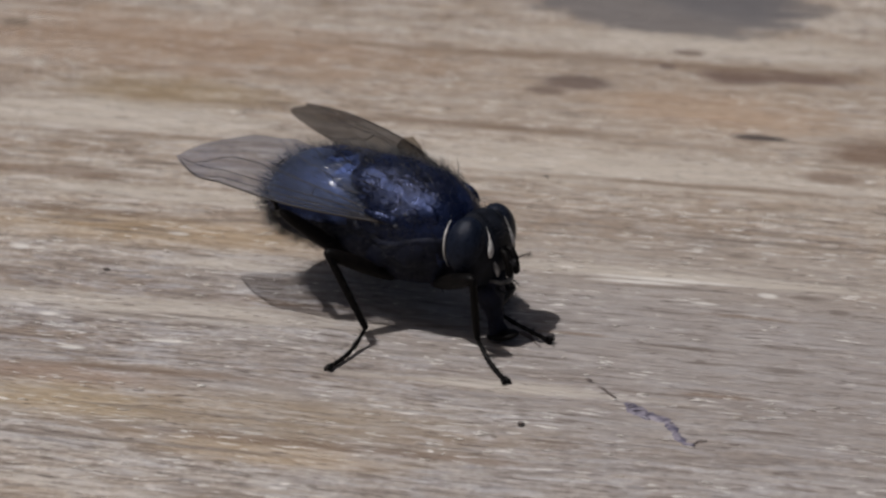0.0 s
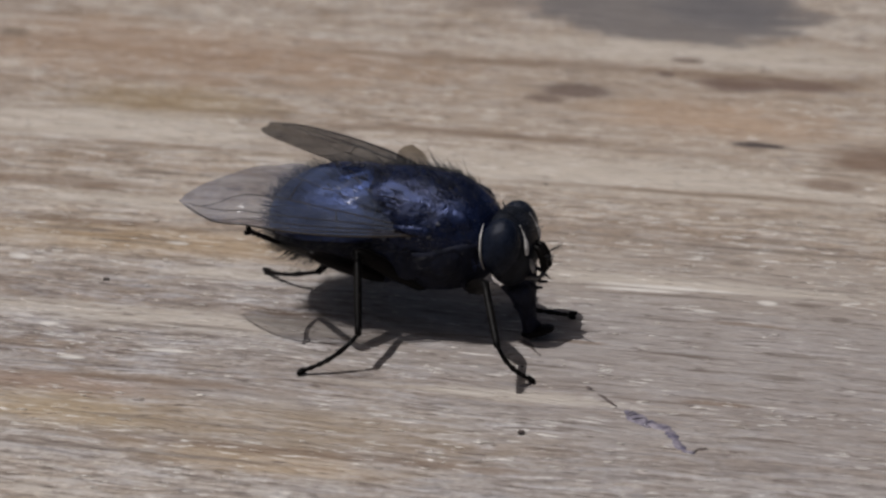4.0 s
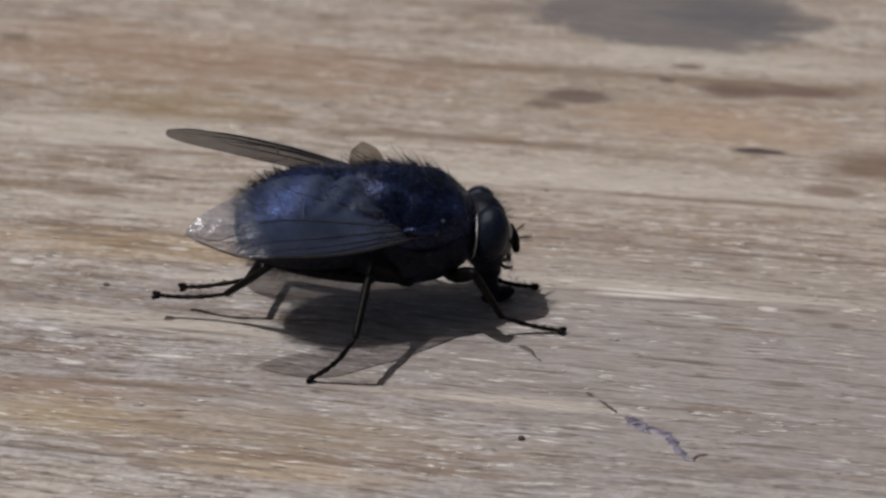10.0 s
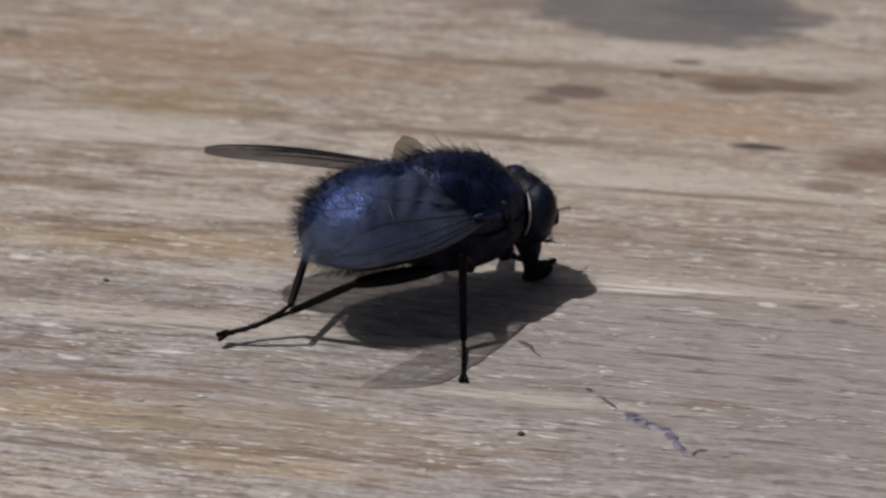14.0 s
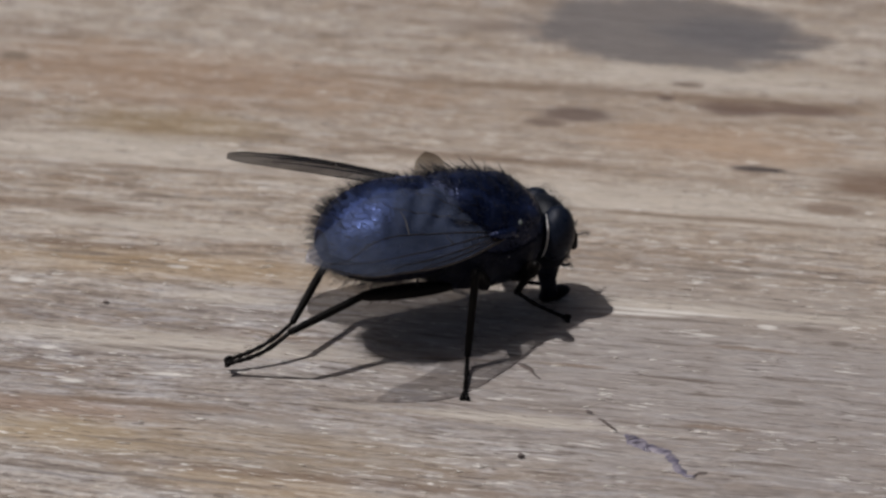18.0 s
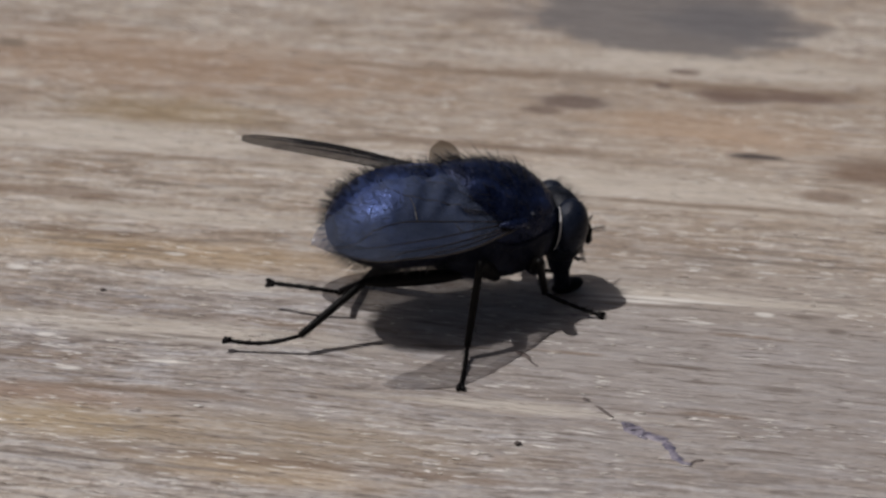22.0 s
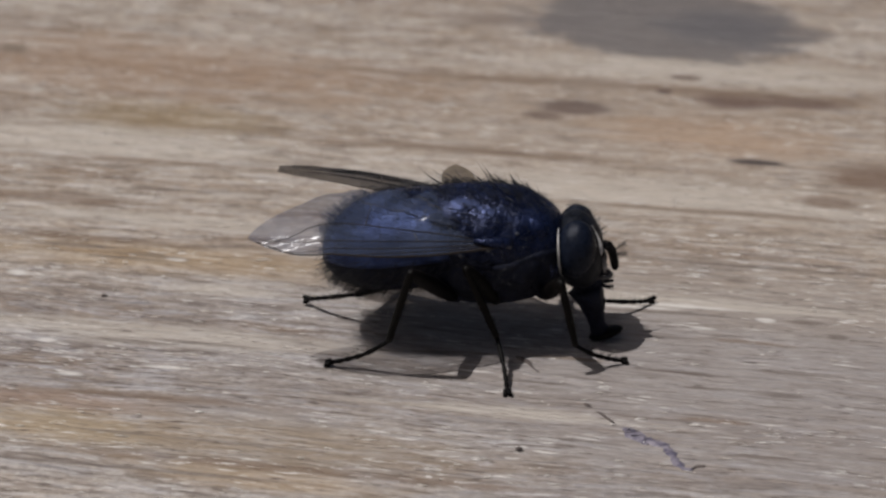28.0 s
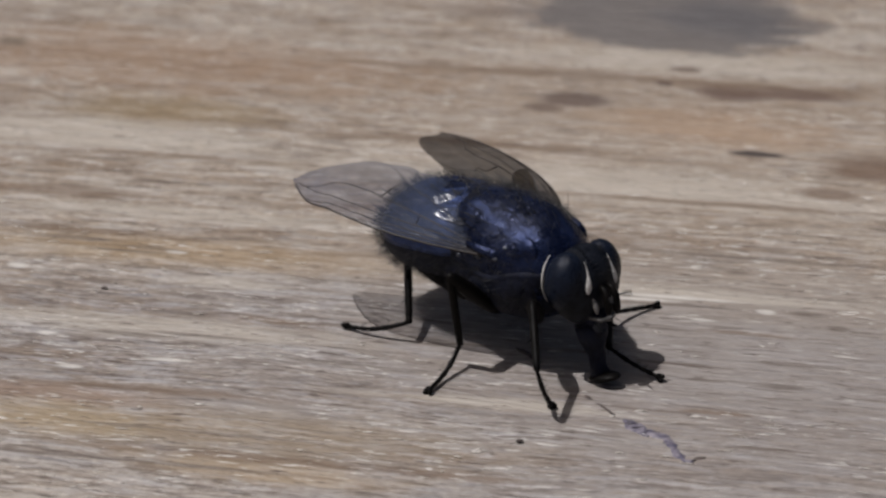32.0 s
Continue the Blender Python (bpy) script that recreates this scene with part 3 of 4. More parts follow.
bristles(abdomen, AB0, AB1, belly_shape, 1900, 0.72, 0.009, 1.1, -85, keep=lambda s: s < 0.36)
bristles(abdomen, AB0, AB1, belly_shape, 90, 0.85, 0.022, 1.0, 5, keep=lambda s: s < 0.30)

# head
HZ = -0.38


def head_shape(s):
    k = round_end(s, 2.1)
    return HZ - 0.25 * (s - 0.3), 1.65 * k, 1.48 * k, 1.62 * k


head = part("head", hull(2.62, 4.62, head_shape, 20, 36), FACE, fly, "dark head with silvery stripes by the eyes")
for side in (1, -1):
    part("eye", ball(3.55, side * 1.05, HZ + 0.27, 0.80, 0.76, 1.15, (side * 8, 8, side * -18)), EYE_RED, head, "large dark brown compound eye")
    # silver rims before and behind the eye
    bm = bmesh.new()
    rows = []
    for k in range(15):
        a = radians(-62 + 112 * k / 14)
        rows.append(Vector((4.44 - 0.42 * abs(math.sin(a)) ** 2.0, side * (0.72 - 0.12 * math.sin(a)), HZ + 0.28 + 1.05 * math.sin(a))))
    part("face_stripe", tube(rows, [0.010 + 0.15 * math.exp(-((k - 6.5) / 3.0) ** 2) for k in range(15)], 8), SILVER, head, "silvery white stripe beside the eye")
    rows = []
    for k in range(19):
        a = radians(-48 + 108 * k / 18)
        rows.append(Vector((2.92 - 0.06 * math.cos(a), side * (0.52 + 1.06 * math.cos(a * 0.92)), HZ + 0.20 + 1.16 * math.sin(a))))
    part("eye_rim", tube(rows, [0.012 + 0.036 * math.sin(math.pi * (k + 0.5) / 19) for k in range(19)], 8), SILVER, head, "pale silvery rim behind the eye")
    rows = [Vector((4.50 + 0.12 * math.sin(2.2 * k / 8), side * (0.60 - 0.02 * k), HZ - 0.30 - 0.085 * k)) for k in range(9)]
    part("cheek", tube(rows, [0.02 + 0.09 * math.sin(math.pi * (k + 0.6) / 9.5) for k in range(9)], 8), CHEEK_PALE, head, "silvery cheek beside the antenna")
    antenna = part("antenna", tube([(4.58, side * 0.20, -0.32), (4.80, side * 0.22, -0.42), (4.95, side * 0.23, -0.75), (5.02, side * 0.23, -1.25), (5.0, side * 0.23, -1.38)],
                                   [0.10, 0.14, 0.17, 0.16, 0.06], 9), LEG, head, "short drooping black antenna")
    bm = tube([(4.97, side * 0.26, -0.72), (5.25, side * 0.40, -0.60), (5.55, side * 0.58, -0.52)], [0.035, 0.022, 0.008], 5)
    for k in range(9):
        f = 0.25 + 0.07 * k
        p = Vector((4.97 + 0.58 * f, side * (0.26 + 0.32 * f), -0.72 + 0.20 * f))
        spike(bm, p, p + Vector((0.12, side * 0.02, 0.20)), 0.010)
        spike(bm, p, p + Vector((0.16, side * 0.06, -0.16)), 0.010)
    part("arista", bm, HAIR, antenna)
    part("palp", tube([(4.35, side * 0.26, -1.85), (4.65, side * 0.30, -2.05), (4.92, side * 0.30, -2.02)], [0.07, 0.08, 0.05], 7), FACE, head)
part("mouth_rim", tube([(4.30, 0.55, -1.55), (4.72, 0.38, -1.62), (4.84, 0, -1.64), (4.72, -0.38, -1.62), (4.30, -0.55, -1.55)], [0.07, 0.09, 0.10, 0.09, 0.07], 8), CHEEK, head, "pale rim of the mouth")
part("snout", tube([(3.85, 0, -1.45), (3.95, 0, -1.95), (4.0, 0, -2.5)], [0.75, 0.62, 0.45], 14), BELLY, head)
# the sucking mouthpart, built along z from its upper end to the pad on the wood
bm = tube([(-0.15, 0, 0), (-0.05, 0, 0.5), (-0.02, 0, 0.9), (0, 0, 1.3), (0.04, 0, 1.7), (0.12, 0, 2.1)], [0.70, 0.60, 0.46, 0.36, 0.34, 0.40], 14)
for v in bm.verts:
    v.co += Vector((v.co.x, v.co.y, 0)) * 0.35 * noise.noise(v.co * 2.3)
proboscis = part("proboscis", bm, BELLY, fly, "thick black mouthpart dabbing the wood")
bm = ball(0.32, 0, 2.10, 0.72, 0.50, 0.20, (0, 8, 0), 18, 12)
part("mouth_pad", bm, LEG, proboscis)
bristles(head, 2.45, 4.75, head_shape, 70, 0.30, 0.010, -0.4, 35)
bm = bmesh.new()
for k in range(14):
    for side in (1, -1):
        f = k / 13
        p = Vector((3.2 + 1.35 * f, side * (0.25 + 0.22 * math.sin(3 * f)), HZ + 1.62 - 1.05 * f ** 2.2))
        spike(bm, p, p + Vector((0.35, side * 0.10, 0.30 - 0.15 * f)), 0.014, 0.05)
for k in range(9):
    for side in (1, -1):
        p = Vector((4.55, side * (0.25 + 0.05 * k), -1.45 - 0.05 * k))
        spike(bm, p, p + Vector((0.45, side * 0.05, -0.30)), 0.018)
part("crown_bristles", bm, HAIR, head)


def ease(f):
    return f * f * (3 - 2 * f)


# wings: root, tip, upright of the blade, bow of the leading edge, width and arch; given for the left side, mirrored for the right
WINGS = {
    1: (Vector((0.95, 2.0, 0.60)), Vector((-8.70, 4.75, 1.94)), Vector((0.20, 0.23, 0.94)), 2.2, 2.6, 0.10),
    -1: (Vector((0.90, 2.0, 0.50)), Vector((-8.65, 4.60, 1.45)), Vector((0.209, 0.50, 0.90)), 0.85, 3.0, 0.15),
}


def wing_edges(f, bow, width, side):
    """Leading and trailing edge, across the blade, at the part f of its length; the darkened far wing ends round, the
    clear one in a blunt point.
    """
    close, lean, full, power = (5, 0.5, 2.6, 1 / 1.9) if side > 0 else (4, 0.7, 2.3, 1 / 1.35)
    lead = -bow * math.sin(0.5 * math.pi * min(1.0, f / 0.6)) * max(0.0, 1 - f ** close) ** lean
    trail = width * max(0.0, 1 - abs(2 * (f ** 0.92) - 1.0) ** full) ** power
    return lead, max(trail, lead + 0.30 * (1 - f) + 0.02)


def wing_point(f, g, side):
    root, tip, upright, bow, width, arch = WINGS[side]
    u = (tip - root).normalized()
    n = (upright - u * upright.dot(u)).normalized()
    lead, trail = wing_edges(f, bow, width, side)
    v = lead + (trail - lead) * g
    if side > 0:
        pleat = 0.10 * math.sin(20 * g) * math.sin(math.pi * f)
    else:
        # slanting creases where the hind part of the clear wing lies on the abdomen
        where = ease(min(1.0, max(0.0, (g - 0.38) / 0.2))) * math.sin(math.pi * min(1.0, max(0.0, (f - 0.12) / 0.66)))
        pleat = 0.070 * where * math.sin(44 * f + 15 * g + 0.7 * math.sin(7 * g + 5 * f))
    lift = 0.16 * math.sin(math.pi * f) * math.sin(math.pi * g) + pleat - 0.18 * g * f
    lift += arch * (ease(f / 0.68) if f < 0.68 else 1 - ((f - 0.68) / 0.32) ** 1.5)
    if side < 0:
        # the clear wing's tip curls inwards
        q = max(0.0, f - 0.74)
        v += 1.25 * (q / 0.26) ** 1.6
        lift += (0.5 * v - 4.2) * q
    p = root + u * (f * (tip - root).length) + n.cross(u) * v + n * lift
    s = (p.x - AB0) / (AB1 - AB0)
    if side < 0 and 0.04 < s < 0.97:
        # it rests on the abdomen instead of passing through it
        zc, w, up, down = belly_shape(s)
        r = math.hypot(p.y / w, (p.z - zc) / up)
        rest = 1.06 + 0.7 * pleat
        if p.z > zc and r < rest:
            p.y, p.z = p.y * rest / r, zc + (p.z - zc) * rest / r
    return Vector((p.x, p.y * side, p.z))


wings = {}
VEINS = (
    ((0.0, 0.02), (0.3, 0.0), (0.6, 0.0), (0.85, 0.0), (0.97, 0.10)),
    ((0.0, 0.08), (0.3, 0.06), (0.55, 0.04), (0.64, 0.0)),
    ((0.05, 0.12), (0.4, 0.11), (0.7, 0.09), (0.90, 0.02)),
    ((0.10, 0.20), (0.4, 0.20), (0.7, 0.20), (0.96, 0.28)),
    ((0.10, 0.26), (0.4, 0.36), (0.65, 0.46), (0.78, 0.48), (0.86, 0.34), (0.94, 0.22)),
    ((0.08, 0.36), (0.3, 0.55), (0.5, 0.72), (0.62, 0.95)),
    ((0.08, 0.45), (0.25, 0.72), (0.36, 0.95)),
    ((0.36, 0.20), (0.37, 0.34)),
    ((0.56, 0.42), (0.52, 0.72)),
)
for side in (1, -1):
    bm = bmesh.new()
    grid = [[bm.verts.new(wing_point(i / 72, j / 40, side)) for j in range(41)] for i in range(73)]
    for i in range(72):
        for j in range(40):
            bm.faces.new((grid[i][j], grid[i + 1][j], grid[i + 1][j + 1], grid[i][j + 1]))
    wing = part("wing", bm, DARKENED_WING if side > 0 else WING, fly, "far wing with dark veins, its edge-on darkness put into the colour" if side > 0 else "clear glinting wing with dark veins")
    for k, line in enumerate(VEINS):
        pts = []
        for (f0, g0), (f1, g1) in zip(line, line[1:]):
            for q in range(6):
                pts.append(wing_point(f0 + (f1 - f0) * q / 6, g0 + (g1 - g0) * q / 6, side))
        pts.append(wing_point(*line[-1], side))
        r0 = 0.060 if k == 0 else 0.030
        part("vein", tube(pts, [r0 * (1 - 0.6 * q / (len(pts) - 1)) for q in range(len(pts))], 5), VEIN, wing)
    wings[side] = wing
    part("wing_root", tube([(1.2, side * 1.85, 0.55), (0.8, side * 2.1, 0.66), (0.2, side * 2.25, 0.74), (-0.4, side * 2.35, 0.82)], [0.22, 0.26, 0.2, 0.08], 8), THORAX, wing)
    # pale scale behind the wing root, standing up like a lobe
    bm = bmesh.new()
    rows = []
    for i in range(9):
        f = i / 8
        half = 0.66 * math.sqrt(max(0.0, 1 - (1.7 * f - 0.75) ** 2)) + 0.05
        back, rise = (0.25, 1.25) if side > 0 else (1.2, 0.35)
        c = Vector((-0.95 - back * f, side * (1.75 + 0.25 * f), 1.30 + rise * f))
        flat = Vector((half, 0, 0)) if side > 0 else Vector((0, half * 0.4, half * 0.3))
        rows.append([bm.verts.new(c + flat * (2 * j / 8 - 1) + Vector((0, side * 0.12 * math.cos(3 * (2 * j / 8 - 1)), 0.0))) for j in range(9)])
    for a, b in zip(rows, rows[1:]):
        for j in range(8):
            bm.faces.new((a[j], a[j + 1], b[j + 1], b[j]))
    part("wing_scale", bm, SCALE if side > 0 else WING, wing, "translucent brownish lobe at the wing root" if side > 0 else "small clear lobe at the wing root")

# legs: hip (end of the coxa), lengths of femur, tibia and tarsus, and the way the knee points, slope of the tarsus
LEGS = {
    "1": ((1.75, 0.75, -1.5), (2.20, 1.15, -1.95), 2.7, 2.7, 2.6, (0.0, 0.75, 0.6), 20),
    "2": ((0.35, 0.95, -1.6), (0.30, 1.50, -1.95), 3.1, 3.4, 2.7, (-0.8, 0.9, 1.6), 44),
    "3": ((-0.85, 0.95, -1.5), (-1.35, 1.50, -1.75), 3.9, 3.3, 3.0, (-0.6, 0.8, 1.1), 18),
}


def rod_hairs(bm, length, r, count, size):
    for _ in range(count):
        f, a = rng.uniform(0.08, 0.97), rng.uniform(0, 2 * math.pi)
        p = Vector((r * 0.8 * math.cos(a), r * 0.8 * math.sin(a), length * f))
        spike(bm, p, p + Vector((math.cos(a) * size, math.sin(a) * size, size * 0.9)), 0.012)


def femur_mesh(n):
    bm = tube([(0, 0, -0.12)] + [(0, 0, n * k / 10) for k in range(11)] + [(0, 0, n + 0.10)],
              [0.10, 0.20] + [0.22 + 0.10 * math.sin(math.pi * k / 10) for k in range(1, 10)] + [0.17, 0.06], 10)
    rod_hairs(bm, n, 0.24, 46, 0.26)
    return bm


def tibia_mesh(n):
    bm = tube([(0, 0, -0.08)] + [(0, 0, n * k / 10) for k in range(11)] + [(0, 0, n + 0.06)],
              [0.08] + [0.15 - 0.012 * k / 10 + 0.02 * math.sin(math.pi * k / 10) for k in range(11)] + [0.06], 9)
    rod_hairs(bm, n, 0.13, 40, 0.24)
    return bm


def tarsus_mesh(n):
    """Five small joints, each wider at its end, in a shallow arch."""
    pts, rad = [], []
    cuts = (0, 0.40, 0.58, 0.72, 0.84, 0.97)
    for a, b in zip(cuts, cuts[1:]):
        for f in (a + 0.02, a * 0.4 + b * 0.6, b - 0.015):
            pts.append((-0.075 * n * math.sin(math.pi * f), 0, n * f))
        rad += [0.080, 0.090, 0.112]
    bm = tube(pts, rad, 8)
    rod_hairs(bm, n, 0.08, 26, 0.15)
    return bm


def claw_mesh(n):
    bm = bmesh.new()
    for s in (-1, 1):
        tube([(0, s * 0.05, n * 0.93), (0.05, s * 0.12, n + 0.02), (-0.02, s * 0.19, n + 0.12)], [0.08, 0.05, 0.010], 6, bm)
        tube([(0, s * 0.05, n * 0.93), (-0.02, s * 0.10, n + 0.03), (-0.03, s * 0.12, n + 0.12)], [0.09, 0.11, 0.05], 7, bm)
    return bm


bones = {}
for key, (base, hip, fl, tl, sl, pole, slope) in LEGS.items():
    for side, letter in ((1, "L"), (-1, "R")):
        b, h = Vector((base[0], base[1] * side, base[2])), Vector((hip[0], hip[1] * side, hip[2]))
        leg = part("leg", tube([b + Vector((0, 0, 0.5)), b, b.lerp(h, 0.6), h + Vector((0, side * 0.02, -0.05))], [0.42, 0.40, 0.32, 0.2], 10), BELLY, fly, "thin bristly black leg")
        femur = part("femur", femur_mesh(fl), LEG, leg)
        tibia = part("tibia", tibia_mesh(tl), LEG, leg)
        tarsus = part("tarsus", tarsus_mesh(sl), LEG, leg)
        claw = part("claw", claw_mesh(sl), LEG, leg)
        bones[letter + key] = (h, fl, tl, sl, Vector((pole[0], pole[1] * side, pole[2])), slope, femur, tibia, tarsus, claw)


# ---- what moves ----
# rows for walk(): seconds, place of the thorax, heading, pitch, roll
BODY = [
    (0, -1.46, -7.28, 4.02, -34.8, -2.9, -3.1),
    (1, -1.43, -7.06, 4.06, -36.3, -3.1, -1.1),
    (2, -0.65, -7.90, 4.09, -21.6, -0.5, 0.7),
    (3, -0.67, -7.38, 4.09, -22.1, -3.2, -0.7),
    (3.5, -0.67, -7.38, 4.09, -22.1, -3.2, -0.7),
    (5.5, -1.07, -7.46, 4.04, -10.0, -4.1, -1.4),
    (6, -1.07, -7.46, 4.04, -10.0, -4.1, -1.4),
    (7, -1.24, -7.07, 4.11, -0.8, 1.3, 1.1),
    (8, -1.31, -6.85, 4.15, 4.3, 3.5, 2.0),
    (9, -1.37, -6.90, 4.10, 4.6, 3.4, 2.6),
    (10, -1.85, -6.46, 4.08, 14.1, 5.1, 3.1),
    (11, -0.96, -6.61, 4.12, 9.2, 1.3, 0.1),
    (12, -0.99, -6.53, 4.15, 9.0, 0.9, 0.1),
    (13, -0.44, -6.62, 4.12, 14.6, -0.2, 0.9),
    (13.4, -0.12, -6.20, 4.12, 25.0, 1.8, 2.0),
    (14, 0.23, -5.84, 4.13, 29.5, 3.7, 3.0),
    (17, 0.69, -5.67, 4.17, 26.7, 4.3, 1.6),
    (18, 0.96, -5.40, 4.14, 26.7, 5.9, 2.9),
    (19, 0.56, -6.13, 4.18, 27.9, 1.3, 0.5),
    (20, 0.93, -5.52, 4.18, 26.5, 5.5, 1.7),
    (21, 0.90, -5.71, 4.18, 26.2, 3.6, 0.8),
    (22, 1.58, -5.63, 4.13, 24.0, 6.9, 2.7),
    (23, 1.43, -5.53, 4.18, 25.0, 5.8, 1.3),
    (24, 1.53, -5.53, 4.16, 25.6, 6.0, 0.4),
    (25, 1.91, -5.23, 4.04, 25.3, 8.6, 3.7),
    (25.5, 1.91, -5.23, 4.04, 25.3, 8.6, 3.7),
    (27.5, 2.08, -7.28, 4.08, 0.9, -6.2, -1.1),
    (28, 1.79, -7.26, 4.09, -3.0, -4.1, -3.8),
    (28.5, 1.33, -6.87, 4.09, -4.9, -4.5, -4.1),
    (29, 1.34, -6.70, 4.06, -10.1, -5.1, -4.1),
    (29.2, 1.30, -6.72, 4.06, -12.0, -5.1, -4.1),
    (29.5, 0.64, -7.13, 3.99, -48.7, -6.8, -4.0),
    (30, 1.00, -8.14, 4.01, -49.7, -6.9, -2.0),
    (31, 1.69, -7.97, 4.02, -46.0, -5.8, -1.2),
    (32, 2.86, -8.76, 4.02, -44.4, -4.8, -1.4),
]
FEET = {
    "L1": [(0, 4.18, -10.34, 0.00), (1, 4.01, -10.86, 0.00), (2, 5.32, -7.06, 0.00), (3, 5.23, -7.38, 0.00), (6, 4.41, -5.96, 0.00), (7, 3.43, -5.39, 0.40), (8, 3.49, -4.39, 0.00), (9, 3.56, -4.48, 0.00), (10, 3.80, -4.20, 0.00), (11, 4.41, -3.89, 0.00), (12, 4.50, -3.80, 0.00), (13, 4.60, -3.00, 0.00), (14, 4.60, -2.20, 0.00), (25.5, 5.20, -2.00, 0.00), (27.5, 8.43, -2.35, 0.00), (28, 8.72, -4.42, 0.00), (28.5, 8.57, -4.80, 0.00), (29, 7.80, -6.00, 0.00), (29.5, 6.90, -9.42, 0.00), (30, 6.48, -10.17, 0.00), (31, 8.30, -9.78, 0.00), (32, 8.46, -12.05, 0.00)],
    "L2": [(0, 2.60, -2.80, 0.00), (2, 2.30, -2.60, 0.00), (6, 0.00, -1.60, 0.00), (10, -1.50, -1.00, 0.00), (14, -1.80, -0.80, 0.00), (25.5, -1.60, -0.80, 0.00), (27.5, 2.10, -1.30, 0.00), (29, 2.60, -0.80, 0.00), (29.5, 5.76, -2.20, 0.00), (30, 7.72, -4.29, 0.00), (31, 7.64, -4.35, 0.00), (32, 8.85, -5.65, 0.00)],
    "R3": [(0, -7.01, -7.93, 5.20), (1, -7.00, -9.32, 5.75), (1.5, -6.97, -7.32, 1.50), (2, -8.52, -7.72, 0.00), (3, -7.56, -9.86, 4.92), (3.5, -7.56, -9.86, 4.92), (5.5, -7.63, -10.42, 0.00), (6, -7.63, -10.42, 0.00), (7, -7.67, -9.90, 0.00), (8, -9.96, -10.53, 6.05), (9, -11.74, -5.50, 1.98), (10, -11.67, -6.91, 0.95), (11, -6.47, -11.15, 0.22), (12, -7.81, -10.17, 4.47), (13, -6.31, -11.45, 0.00), (14, -8.81, -9.90, 0.40), (17, -9.24, -9.33, 0.40), (18, -8.48, -10.30, 0.39), (19, -8.00, -9.66, 0.40), (20, -7.02, -10.18, 0.46), (21, -7.68, -8.46, 0.44), (22, -8.52, -9.38, 0.40), (23, -8.33, -9.53, 0.40), (24, -8.07, -9.24, 0.40), (25, -8.26, -6.79, 0.47), (25.5, -8.26, -6.79, 0.47), (27.5, -4.53, -10.06, 0.00), (28, -4.53, -10.06, 0.00), (29, -4.09, -10.36, 0.00), (29.5, -5.55, -4.98, 0.00), (30, -5.37, -4.93, 0.00), (31, -5.30, -5.01, 0.00), (32, -3.90, -7.49, 0.00)],
    "L3": [(0, -3.55, -3.63, 0.00), (1.3, -3.43, -3.61, 0.00), (1.8, -7.50, -3.20, 0.00), (3, -7.42, -3.28, 0.00), (5.5, -8.55, -4.95, 0.00), (6, -8.55, -4.95, 0.00), (7, -8.68, -4.75, 0.00), (8, -7.35, -1.38, 4.79), (9, -10.51, -6.36, 3.20), (10, -10.65, -6.20, 0.95), (11, -8.30, -4.66, 0.00), (12, -6.90, -1.37, 4.71), (13, -8.47, -6.53, 0.00), (14, -8.70, -9.63, 0.40), (17, -8.36, -10.10, 0.42), (18, -8.53, -9.98, 0.39), (19, -7.96, -8.87, 0.38), (20, -8.45, -8.74, 0.42), (21, -7.70, -7.92, 0.40), (22, -7.02, -5.67, 1.12), (23, -6.68, -8.69, 0.36), (24, -6.66, -10.03, 0.42), (25, -7.49, -5.93, 0.46), (25.5, -7.49, -5.93, 0.46), (27.5, -5.62, -4.68, 0.16), (28, -5.62, -4.68, 0.16), (28.5, -5.65, -2.36, 0.00), (29, -5.23, -1.73, 0.00), (29.5, -0.90, -0.60, 0.00), (30, -0.30, -1.30, 0.00), (31, 0.30, -1.20, 0.00), (32, 1.50, -2.00, 0.00)],
}
